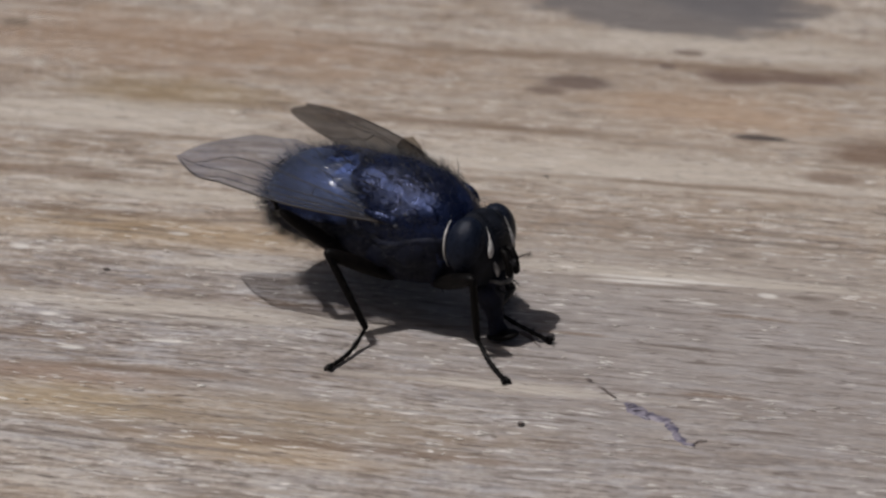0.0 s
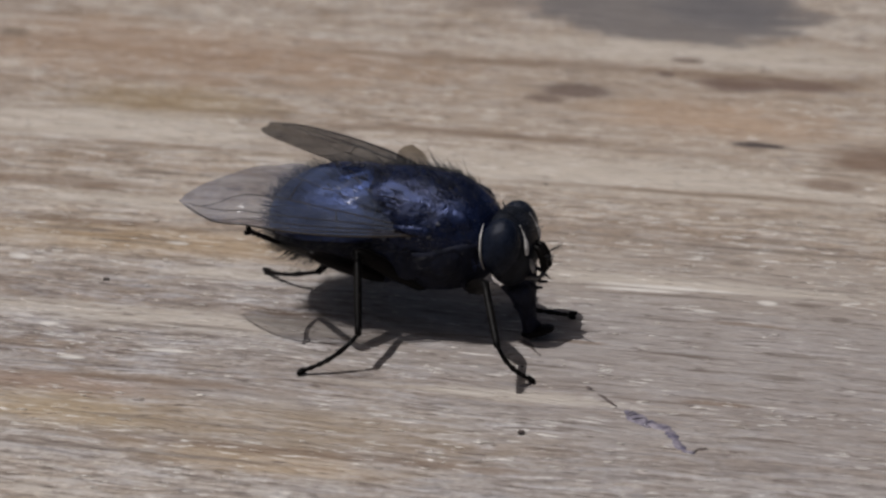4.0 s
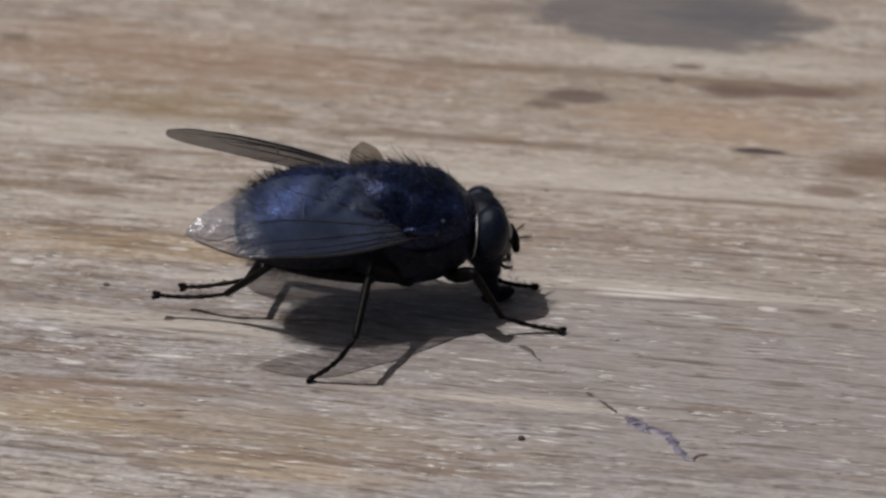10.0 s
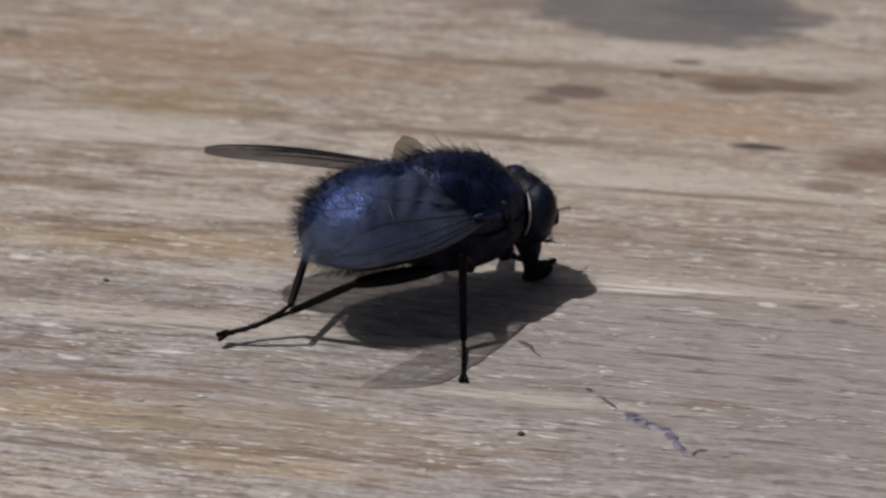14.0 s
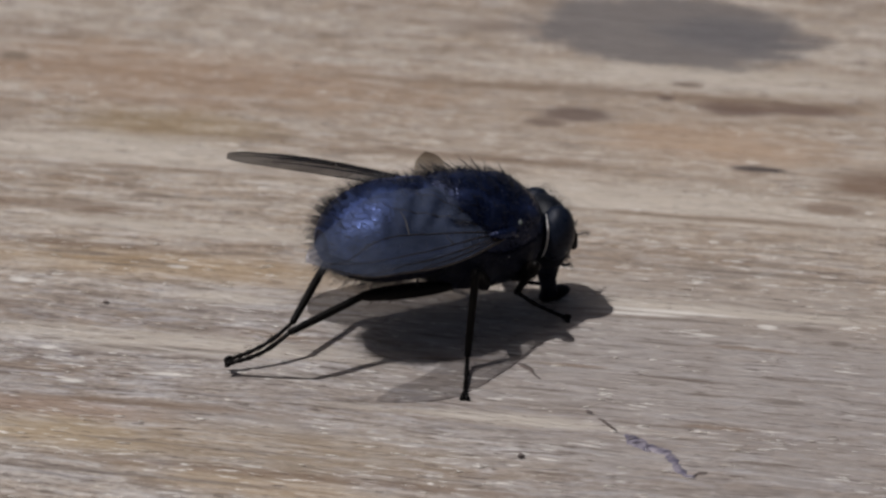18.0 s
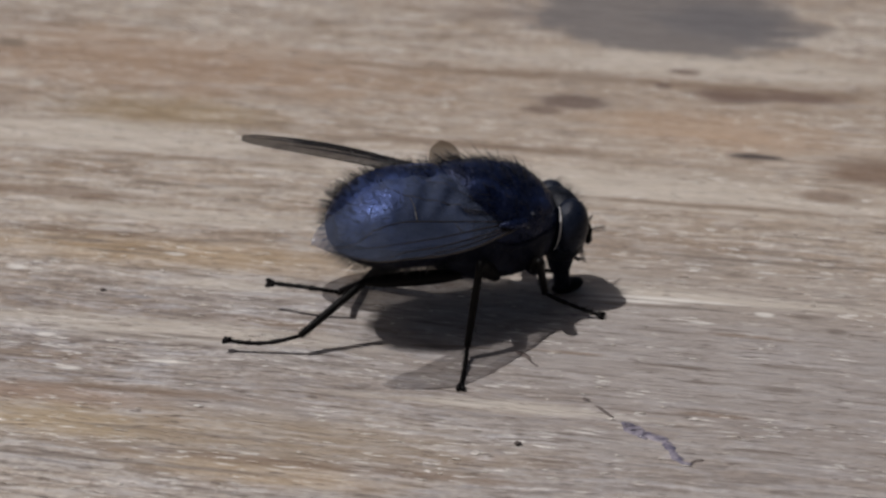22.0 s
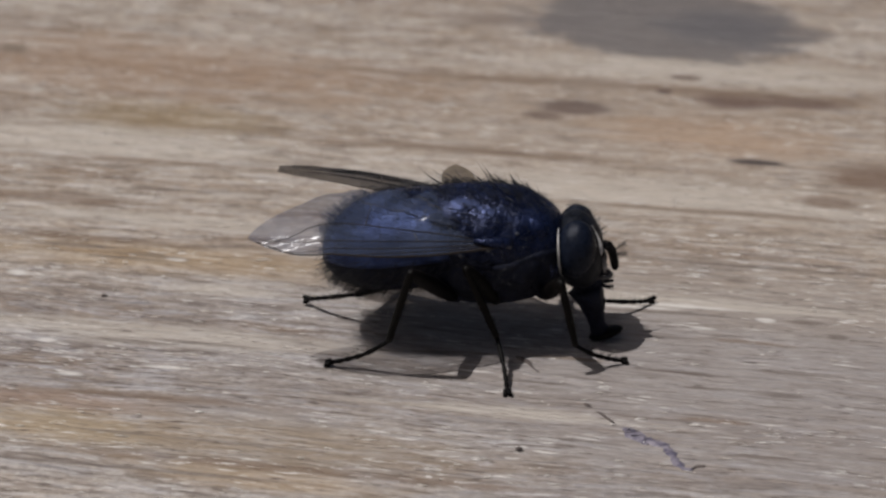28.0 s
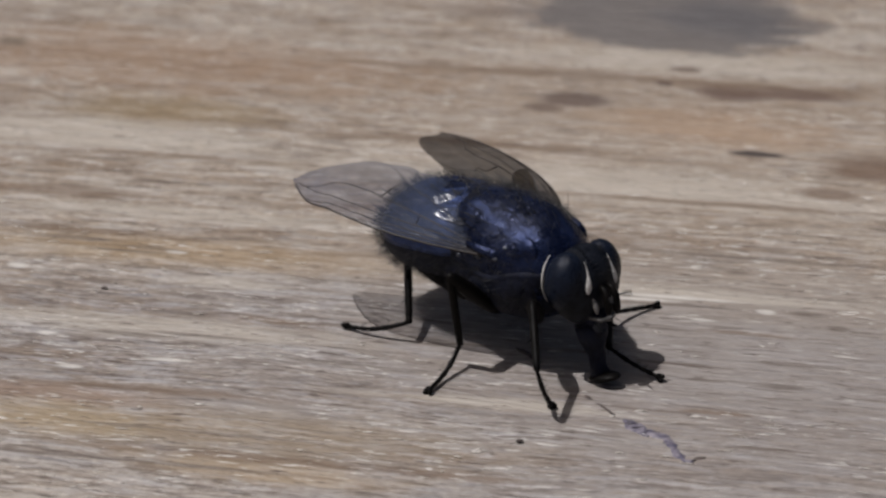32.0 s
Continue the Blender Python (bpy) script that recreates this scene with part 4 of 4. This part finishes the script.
# poses of a leg held in its own way: the way the knee points, the way from the tip to the ankle
POSES = {
    "R3a": ((0.60, -0.70, 0.40), (-0.43, 0.70, -0.57)),
    "R3c": ((0.32, -0.85, 0.42), (0.05, 0.84, -0.53)),
    "R3d": ((0.07, -0.95, 0.31), (0.66, 0.51, -0.55)),
    "R3e": ((-0.42, -0.46, 0.78), (0.89, -0.40, 0.20)),
    "R3f": ((-0.17, -0.90, 0.41), (0.57, 0.73, -0.38)),
    "R3j": ((-0.01, -0.57, 0.82), (0.94, 0.06, 0.33)),
    "L3a": ((0.15, 0.83, -0.53), (0.48, -0.88, 0.04)),
    "L3b": ((-0.07, 0.95, -0.30), (0.51, -0.80, 0.30)),
    "L3g": ((-0.12, 0.97, -0.20), (0.80, -0.48, 0.36)),
    "L3c": ((0.20, 0.86, -0.47), (0.32, -0.94, -0.08)),
    "L2a": ((0.92, -0.15, 0.32), (-0.05, -0.98, 0.18)),
    "R3 at 14": ((-0.39, -0.69, 0.61), (0.94, -0.19, 0.29)),
    "R3 at 17": ((-0.34, -0.48, 0.81), (0.84, -0.48, 0.23)),
    "R3 at 18": ((-0.15, 0.16, 0.98), (0.60, -0.49, 0.63)),
    "R3 at 19": ((-0.35, -0.49, 0.80), (0.92, -0.30, 0.27)),
    "R3 at 20": ((-0.19, 0.55, 0.81), (0.23, -0.70, 0.68)),
    "R3 at 21": ((-0.43, -0.53, 0.73), (0.89, -0.32, 0.34)),
    "R3 at 22": ((-0.34, 0.21, 0.92), (0.86, -0.46, 0.23)),
    "R3 at 23": ((-0.44, -0.50, 0.75), (0.97, -0.17, 0.17)),
    "R3 at 24": ((-0.43, -0.45, 0.78), (0.94, -0.27, 0.22)),
    "R3 at 25": ((-0.55, -0.49, 0.68), (0.84, -0.42, 0.35)),
    "R3 at 30": ((-0.42, -0.14, 0.90), (0.90, 0.44, 0.02)),
    "R3 at 31": ((-0.38, -0.22, 0.90), (0.86, 0.50, 0.03)),
    "R3 at 32": ((-0.68, 0.54, 0.50), (0.94, 0.29, 0.20)),
    "L3 at 14": ((-0.36, 0.80, 0.48), (0.74, -0.44, 0.50)),
    "L3 at 17": ((-0.38, 0.84, 0.39), (0.87, -0.17, 0.46)),
    "L3 at 18": ((-0.34, 0.83, 0.44), (0.89, -0.01, 0.45)),
    "L3 at 19": ((0.11, 0.98, -0.13), (1.00, 0.06, 0.03)),
    "L3 at 20": ((-0.37, 0.72, 0.59), (0.72, -0.50, 0.47)),
    "L3 at 21": ((0.13, 0.98, -0.17), (0.96, -0.00, 0.27)),
    "L3 at 22": ((0.25, 0.81, -0.54), (0.77, -0.63, 0.11)),
    "L3 at 23": ((-0.14, 0.99, -0.06), (0.89, 0.11, 0.44)),
    "L3 at 24": ((-0.47, 0.88, 0.10), (0.67, -0.28, 0.69)),
    "L3 at 25": ((0.17, 0.97, -0.20), (0.79, -0.39, 0.48)),
    "R3 at 9": ((-0.27, -0.47, 0.84), (0.85, -0.53, 0.03)),
    "R3 at 11": ((0.03, -0.05, 1.00), (0.45, -0.56, 0.69)),
    "L3 at 11": ((0.03, 0.97, -0.25), (0.72, -0.62, 0.32)),
    "R3 at 13": ((0.11, -0.27, 0.96), (0.61, -0.56, 0.56)),
    "L3 at 13": ((-0.06, 0.95, -0.30), (0.86, -0.38, 0.35)),
    "R3 at 2": ((-0.03, -0.66, 0.75), (0.94, 0.07, 0.33)),
    "R3 at 6": ((0.17, -0.49, 0.85), (0.89, 0.21, 0.40)),
    "R3 at 7": ((0.03, -0.56, 0.83), (0.86, 0.06, 0.51)),
    "L3 at 6": ((-0.28, 0.94, -0.17), (0.91, -0.36, 0.21)),
    "L3 at 7": ((-0.12, 0.97, -0.20), (0.83, -0.45, 0.33)),
    "R3 at 28": ((0.09, -0.45, 0.89), (0.87, -0.29, 0.40)),
    "L3 at 28": ((-0.13, 0.93, -0.34), (0.78, -0.57, 0.27)),
    "L1a": ((-0.14, 0.97, -0.23), (-0.95, -0.08, 0.30)),
    "L1b": ((-0.10, 0.90, -0.42), (-0.62, -0.71, 0.33)),
    "L1c": ((-0.17, 0.97, -0.20), (-0.77, -0.58, 0.26)),
    "L1d": ((-0.61, 0.76, 0.21), (-0.82, -0.50, 0.28)),
    "L1e": ((-0.53, 0.85, -0.02), (-0.96, -0.07, 0.27)),
}
# seconds and pose; an empty name leaves the leg free
HELD = {
    "R3": [(0, "R3a"), (1, "R3a"), (1.8, "R3 at 2"), (2.2, "R3 at 2"), (2.6, "R3c"), (4.3, "R3c"), (4.75, ""), (5.5, "R3 at 6"), (6, "R3 at 6"), (7, "R3 at 7"), (7.2, "R3 at 7"), (7.5, "R3d"), (9, "R3 at 9"), (10, "R3e"), (11, "R3 at 11"), (11.5, "R3f"), (12.2, "R3f"), (12.7, ""), (13, "R3 at 13"), (13.3, ""), (14, "R3 at 14"), (17, "R3 at 17"), (18, "R3 at 18"), (19, "R3 at 19"), (20, "R3 at 20"), (21, "R3 at 21"), (22, "R3 at 22"), (23, "R3 at 23"), (24, "R3 at 24"), (25, "R3 at 25"), (25.5, "R3 at 25"), (26.5, ""), (27.2, "R3j"), (27.5, "R3 at 28"), (28.6, "R3 at 28"), (29, "R3j"), (29.6, "R3 at 30"), (30, "R3 at 30"), (31, "R3 at 31"), (32, "R3 at 32")],
    "L3": [(0, ""), (5.5, "L3 at 6"), (6, "L3 at 6"), (7, "L3 at 7"), (7.2, "L3 at 7"), (7.8, "L3a"), (8.4, "L3a"), (9.2, "L3b"), (10, "L3g"), (11, "L3 at 11"), (11.3, "L3b"), (11.8, "L3c"), (12.2, "L3c"), (13, "L3 at 13"), (13.3, ""), (14, "L3 at 14"), (17, "L3 at 17"), (18, "L3 at 18"), (19, "L3 at 19"), (20, "L3 at 20"), (21, "L3 at 21"), (22, "L3 at 22"), (23, "L3 at 23"), (24, "L3 at 24"), (25, "L3 at 25"), (25.5, "L3 at 25"), (26.5, ""), (27.5, "L3 at 28"), (28.6, "L3 at 28")],
    "L1": [(0, "L1a"), (1, "L1a"), (2, "L1b"), (3.5, "L1b"), (5, ""), (26.5, ""), (27.5, "L1c"), (28.6, "L1c"), (29.2, "L1d"), (31, "L1d"), (32, "L1e")],
    "L2": [(0, ""), (29.2, ""), (29.8, "L2a"), (32, "L2a")],
}
# the near front and middle legs: seconds, foot, the way the knee points, the way from the tip to the ankle
STANCE = {
    "R1": [
        (0, (2.36, -13.63, 0.00), (0.53, -0.30, 0.79), (-0.83, 0.47, 0.31)),
        (1, (2.23, -13.55, 0.00), (0.59, -0.27, 0.76), (-0.82, 0.55, 0.18)),
        (2, (3.33, -12.88, 0.00), (0.06, -0.02, 1.00), (-0.26, -0.65, 0.71)),
        (3, (3.37, -12.87, 0.00), (0.14, 0.01, 0.99), (-0.22, -0.56, 0.80)),
        (3.5, (3.37, -12.87, 0.00), (0.14, 0.01, 0.99), (-0.22, -0.56, 0.80)),
        (5.5, (4.68, -10.38, 0.00), (0.12, -0.48, 0.87), (-0.75, -0.45, 0.48)),
        (6, (4.68, -10.38, 0.00), (0.12, -0.48, 0.87), (-0.75, -0.45, 0.48)),
        (7, (4.77, -10.15, 0.00), (-0.10, -0.37, 0.92), (-0.89, -0.18, 0.42)),
        (8, (4.87, -8.15, 0.00), (-0.09, -0.59, 0.80), (-0.91, -0.23, 0.33)),
        (9, (4.86, -8.39, 0.00), (-0.08, -0.55, 0.83), (-0.94, -0.12, 0.32)),
        (10, (4.77, -8.28, 0.00), (-0.30, -0.56, 0.77), (-0.97, 0.18, 0.19)),
        (11, (4.79, -8.17, 0.00), (-0.07, -0.53, 0.85), (-0.92, -0.22, 0.33)),
        (12, (4.77, -8.12, 0.00), (-0.02, -0.55, 0.84), (-0.92, -0.15, 0.36)),
        (13, (5.53, -7.32, 0.00), (-0.09, -0.63, 0.77), (-0.92, -0.17, 0.35)),
        (14, (4.10, -4.37, 0.80), (-0.20, -0.70, 0.62), (-0.85, 0.10, 0.50)),
        (16.5, (5.09, -5.59, 0.00), (-0.29, -0.76, 0.59), (-0.85, 0.20, 0.49)),
        (17, (5.09, -5.59, 0.00), (-0.29, -0.76, 0.59), (-0.85, 0.20, 0.49)),
        (18, (5.10, -5.50, 0.00), (-0.23, -0.73, 0.65), (-0.86, 0.25, 0.44)),
        (19, (6.59, -6.67, 0.00), (-0.40, -0.61, 0.69), (-0.84, 0.30, 0.45)),
        (20, (6.57, -6.60, 0.00), (-0.45, -0.59, 0.67), (-0.87, 0.41, 0.26)),
        (21, (6.57, -6.31, 0.00), (-0.42, -0.60, 0.68), (-0.90, 0.24, 0.35)),
        (22, (6.57, -6.41, 0.00), (-0.41, -0.63, 0.66), (-0.89, 0.36, 0.29)),
        (23, (6.54, -6.25, 0.00), (-0.40, -0.64, 0.65), (-0.90, 0.31, 0.32)),
        (24, (6.58, -6.05, 0.00), (-0.42, -0.63, 0.65), (-0.91, 0.25, 0.34)),
        (25, (6.59, -6.76, 0.00), (-0.49, -0.60, 0.63), (-0.71, 0.67, 0.22)),
        (25.5, (6.59, -6.76, 0.00), (-0.49, -0.60, 0.63), (-0.71, 0.67, 0.22)),
        (27.5, (7.25, -9.89, 0.00), (0.08, -0.51, 0.86), (-0.74, -0.46, 0.49)),
        (28, (7.25, -9.89, 0.00), (0.08, -0.51, 0.86), (-0.74, -0.46, 0.49)),
        (29, (7.07, -10.14, 0.00), (0.10, -0.43, 0.90), (-0.59, -0.63, 0.50)),
        (29.5, (3.19, -12.64, 1.58), (0.30, -0.50, 0.75), (-0.60, 0.10, 0.60)),
        (30, (2.76, -13.96, 0.00), (0.54, -0.54, 0.65), (-0.78, 0.24, 0.58)),
        (31, (4.04, -13.76, 0.00), (0.57, -0.64, 0.51), (-0.83, 0.34, 0.44)),
        (32, (4.15, -14.21, 0.00), (-0.03, -0.10, 0.99), (0.23, -0.54, 0.81)),
    ],
    "R2": [
        (0, (-4.46, -12.62, 0.00), (-0.47, -0.59, 0.66), (-0.04, 0.96, 0.27)),
        (1, (-4.44, -12.70, 0.00), (-0.76, -0.33, 0.56), (-0.03, 0.89, 0.45)),
        (2, (-2.01, -13.24, 0.00), (-0.35, -0.59, 0.72), (-0.30, 0.93, 0.21)),
        (3, (-5.56, -12.20, 0.00), (-0.64, 0.08, 0.76), (0.79, 0.31, 0.53)),
        (3.5, (-5.56, -12.20, 0.00), (-0.64, 0.08, 0.76), (0.79, 0.31, 0.53)),
        (5.5, (-5.32, -11.68, 0.00), (-0.19, -0.54, 0.82), (0.58, 0.78, 0.21)),
        (6, (-5.32, -11.68, 0.00), (-0.19, -0.54, 0.82), (0.58, 0.78, 0.21)),
        (7, (-5.16, -11.91, 0.00), (-0.28, -0.47, 0.84), (0.63, 0.75, 0.19)),
        (8, (-5.16, -11.61, 0.00), (-0.27, -0.43, 0.86), (0.69, 0.65, 0.31)),
        (9, (-5.13, -11.51, 0.00), (-0.27, -0.49, 0.83), (0.68, 0.67, 0.28)),
        (10, (-5.19, -12.36, 0.00), (-0.30, 0.23, 0.92), (0.55, -0.24, 0.80)),
        (11, (-4.28, -12.79, 0.00), (-0.39, 0.24, 0.89), (0.56, -0.28, 0.78)),
        (12, (-4.29, -12.80, 0.00), (-0.45, 0.26, 0.86), (0.57, -0.25, 0.78)),
        (13, (-1.27, -13.38, 0.00), (-0.29, -0.38, 0.88), (0.43, 0.90, 0.12)),
        (14, (0.75, -12.72, 0.00), (-0.35, -0.32, 0.88), (0.49, 0.87, 0.11)),
        (17, (0.79, -12.53, 0.00), (-0.35, -0.37, 0.86), (0.47, 0.87, 0.15)),
        (18, (0.80, -12.37, 0.00), (-0.33, -0.34, 0.88), (0.47, 0.87, 0.17)),
        (19, (0.72, -12.40, 0.00), (-0.38, -0.44, 0.82), (0.51, 0.85, 0.15)),
        (20, (0.68, -12.49, 0.00), (-0.33, -0.38, 0.86), (0.48, 0.86, 0.17)),
        (21, (0.68, -12.44, 0.00), (-0.37, -0.39, 0.85), (0.50, 0.85, 0.17)),
        (22, (0.76, -12.60, 0.00), (-0.35, -0.34, 0.87), (0.47, 0.86, 0.17)),
        (23, (0.70, -12.47, 0.00), (-0.35, -0.37, 0.86), (0.51, 0.84, 0.19)),
        (24, (0.64, -12.75, 0.00), (-0.33, -0.38, 0.86), (0.60, 0.78, 0.18)),
        (25, (0.88, -12.75, 0.00), (-0.32, -0.28, 0.90), (0.53, 0.84, 0.13)),
        (25.5, (0.88, -12.75, 0.00), (-0.32, -0.28, 0.90), (0.53, 0.84, 0.13)),
        (27.5, (-0.82, -12.27, 0.00), (-0.34, -0.59, 0.73), (-0.14, 0.90, 0.41)),
        (28, (2.51, -12.62, 0.00), (-0.31, -0.59, 0.74), (-0.15, 0.83, 0.53)),
        (28.5, (-0.32, -12.08, 0.00), (-0.34, -0.59, 0.73), (-0.14, 0.90, 0.41)),
        (29, (-1.77, -11.45, 0.91), (-0.34, -0.59, 0.73), (-0.14, 0.90, 0.41)),
        (29.5, (-5.49, -9.54, 0.00), (-0.21, -0.37, 0.91), (0.45, 0.87, 0.18)),
        (30, (-5.20, -9.40, 0.00), (-0.13, -0.42, 0.90), (0.53, 0.82, 0.22)),
        (31, (-3.07, -11.20, 0.00), (-0.08, -0.54, 0.84), (0.05, 0.95, 0.32)),
        (32, (-0.56, -13.05, 0.00), (-0.01, -0.64, 0.77), (-0.22, 0.91, 0.36)),
    ],
}
for leg, rows in STANCE.items():
    FEET[leg] = [(t, *foot) for t, foot, pole, way in rows]
    HELD[leg] = [(t, f"{leg} at {t}") for t, foot, pole, way in rows]
    POSES.update({f"{leg} at {t}": (pole, way) for t, foot, pole, way in rows})
# seconds and degrees by which the clear wing is raised, spread and rolled about its length
RAISED = [(0, 2.5, 3, -12), (1, 2.5, 3, -12), (2, 1.5, 3, -8), (3.5, 1.5, 3, -8), (5.5, 1, 1.5, -6), (6, 1, 1.5, -6), (7, -0.5, 0, 0), (12, -0.5, 0, 0), (13, 0, 1, 0),
          (14, 0, 5, 0), (25.5, 0, 5, 0), (27.5, 2.0, 1, -6), (29.2, 2.5, 1, -6), (29.5, 3.5, 3, -12), (32, 3.5, 3, -12)]



def body_at(t):
    for a, b in zip(BODY, BODY[1:]):
        if t <= b[0]:
            f = ease(min(max((t - a[0]) / (b[0] - a[0]), 0.0), 1.0))
            v = [p + (q - p) * f for p, q in zip(a[1:], b[1:])]
            break
    else:
        v = BODY[-1][1:]
    return Matrix.Translation(v[:3]) @ Euler((0, 0, radians(v[3]))).to_matrix().to_4x4() @ Euler((0, radians(v[4]), 0)).to_matrix().to_4x4() @ Euler((radians(v[5]), 0, 0)).to_matrix().to_4x4()


def foot_at(rows, t):
    """A foot stands, then steps quickly with a small lift; raised feet glide, with a slight rubbing."""
    for a, b in zip(rows, rows[1:]):
        if t <= b[0]:
            f = min(max((t - a[0]) / (b[0] - a[0]), 0.0), 1.0)
            p, q = Vector(a[1:]), Vector(b[1:])
            if p.z > 0.05 and q.z > 0.05:
                rub = 0.35 * math.sin(4 * math.pi * t)
                return p.lerp(q, ease(f)) + Vector((0, rub, 0.3 * abs(rub)))
            if (q - p).length < 0.35:
                return p.lerp(q, ease(f))
            half = min(0.5, 0.16 / (b[0] - a[0]))
            g = ease(min(max((f - 0.5 + half) / (2 * half), 0.0), 1.0))
            return p.lerp(q, g) + Vector((0, 0, 0.9 * math.sin(math.pi * g)))
    return Vector(rows[-1][1:])


def held_at(leg, t):
    """How firmly a leg is held in a pose of its own, where its knee points and how its tarsus lies."""
    rows = HELD.get(leg, [(0, "")])
    a = b = rows[-1]
    f = 0.0
    for p, q in zip(rows, rows[1:]):
        if t <= q[0]:
            a, b = p, q
            f = ease(min(max((t - p[0]) / (q[0] - p[0]), 0.0), 1.0))
            break
    first, last = POSES.get(a[1] or b[1]), POSES.get(b[1] or a[1])
    if not first:
        return 0.0, Vector((0, 0, 1)), Vector((0, 0, 1))
    firm = (1 - f) * bool(a[1]) + f * bool(b[1])
    return firm, Vector(first[0]).lerp(Vector(last[0]), f), Vector(first[1]).lerp(Vector(last[1]), f)


def along(p, q, hint):
    """A pose at p whose z axis points to q."""
    z = (q - p).normalized()
    x = (hint - z * hint.dot(z)).normalized()
    m = Matrix((x, z.cross(x), z)).transposed().to_4x4()
    m.translation = p * MM
    return m


def joints(leg, m, foot, t):
    """Knee, ankle and tip of a leg in the fly's space, for a foot in the world."""
    hip, fl, tl, sl, pole, slope = bones[leg][:6]
    firm, held_pole, held_way = held_at(leg, t)
    pole = pole.normalized().lerp(held_pole, firm)
    inv = m.inverted()
    up = (inv.to_3x3() @ Vector((0, 0, 1))).normalized()
    tip = inv @ (foot + Vector((0, 0, 0.10)))
    flat = hip - tip
    flat = (flat - up * flat.dot(up)).normalized()
    reach = (fl + tl) * 0.985
    for k in range(40):
        a = radians(slope + 1.8 * k)
        ankle = tip + (flat * math.cos(a) + up * math.sin(a)) * sl
        if (ankle - hip).length < reach:
            break
    if firm:
        way = ((ankle - tip).normalized().lerp(held_way, firm)).normalized()
        ankle = tip + way * sl
    d = ankle - hip
    far = min(max(d.length, abs(fl - tl) * 1.1), reach)
    ankle = hip + d.normalized() * far
    d.normalize()
    c = (fl * fl + far * far - tl * tl) / (2 * fl * far)
    side = (pole - d * pole.dot(d)).normalized()
    knee = hip + d * (fl * c) + side * (fl * math.sqrt(max(0.0, 1 - c * c)))
    return hip, knee, ankle, ankle + (tip - ankle).normalized() * sl, side


def motions():
    times = [k / 10 for k in range(321)]
    rows = {ob: [] for leg in bones for ob in bones[leg][6:]}
    whole, dab = [], []
    for t in times:
        m = body_at(t)
        w = m.copy()
        w.translation = m.translation * MM
        whole.append((t, w))
        for leg in bones:
            hip, knee, ankle, tip, side = joints(leg, m, foot_at(FEET[leg], t), t)
            femur, tibia, tarsus, claw = bones[leg][6:]
            rows[femur].append((t, along(hip, knee, side)))
            rows[tibia].append((t, along(knee, ankle, side)))
            rows[tarsus].append((t, along(ankle, tip, side)))
            rows[claw].append((t, along(ankle, tip, side)))
        # the mouthpart hangs from the head and rests on the board
        tip = m @ Vector((4.25, 0, -3.6))
        tip = m.inverted() @ Vector((tip.x, tip.y, 0.22))
        top = Vector((3.95, 0, -1.75))
        way = (tip - top).normalized()
        dab.append((t, along(tip - way * 2.1, tip, Vector((1, 0, 0)))))
    root = WINGS[-1][0]
    hinge = Vector((root.x, -root.y, root.z)) * MM
    walk(wings[-1], [(t, Matrix.Translation(hinge) @ pose(0, 0, 0, c, a, b) @ Matrix.Translation(-hinge)) for t, a, b, c in RAISED])
    walk(fly, whole)
    walk(proboscis, dab)
    for ob, keys in rows.items():
        walk(ob, keys)


motions()
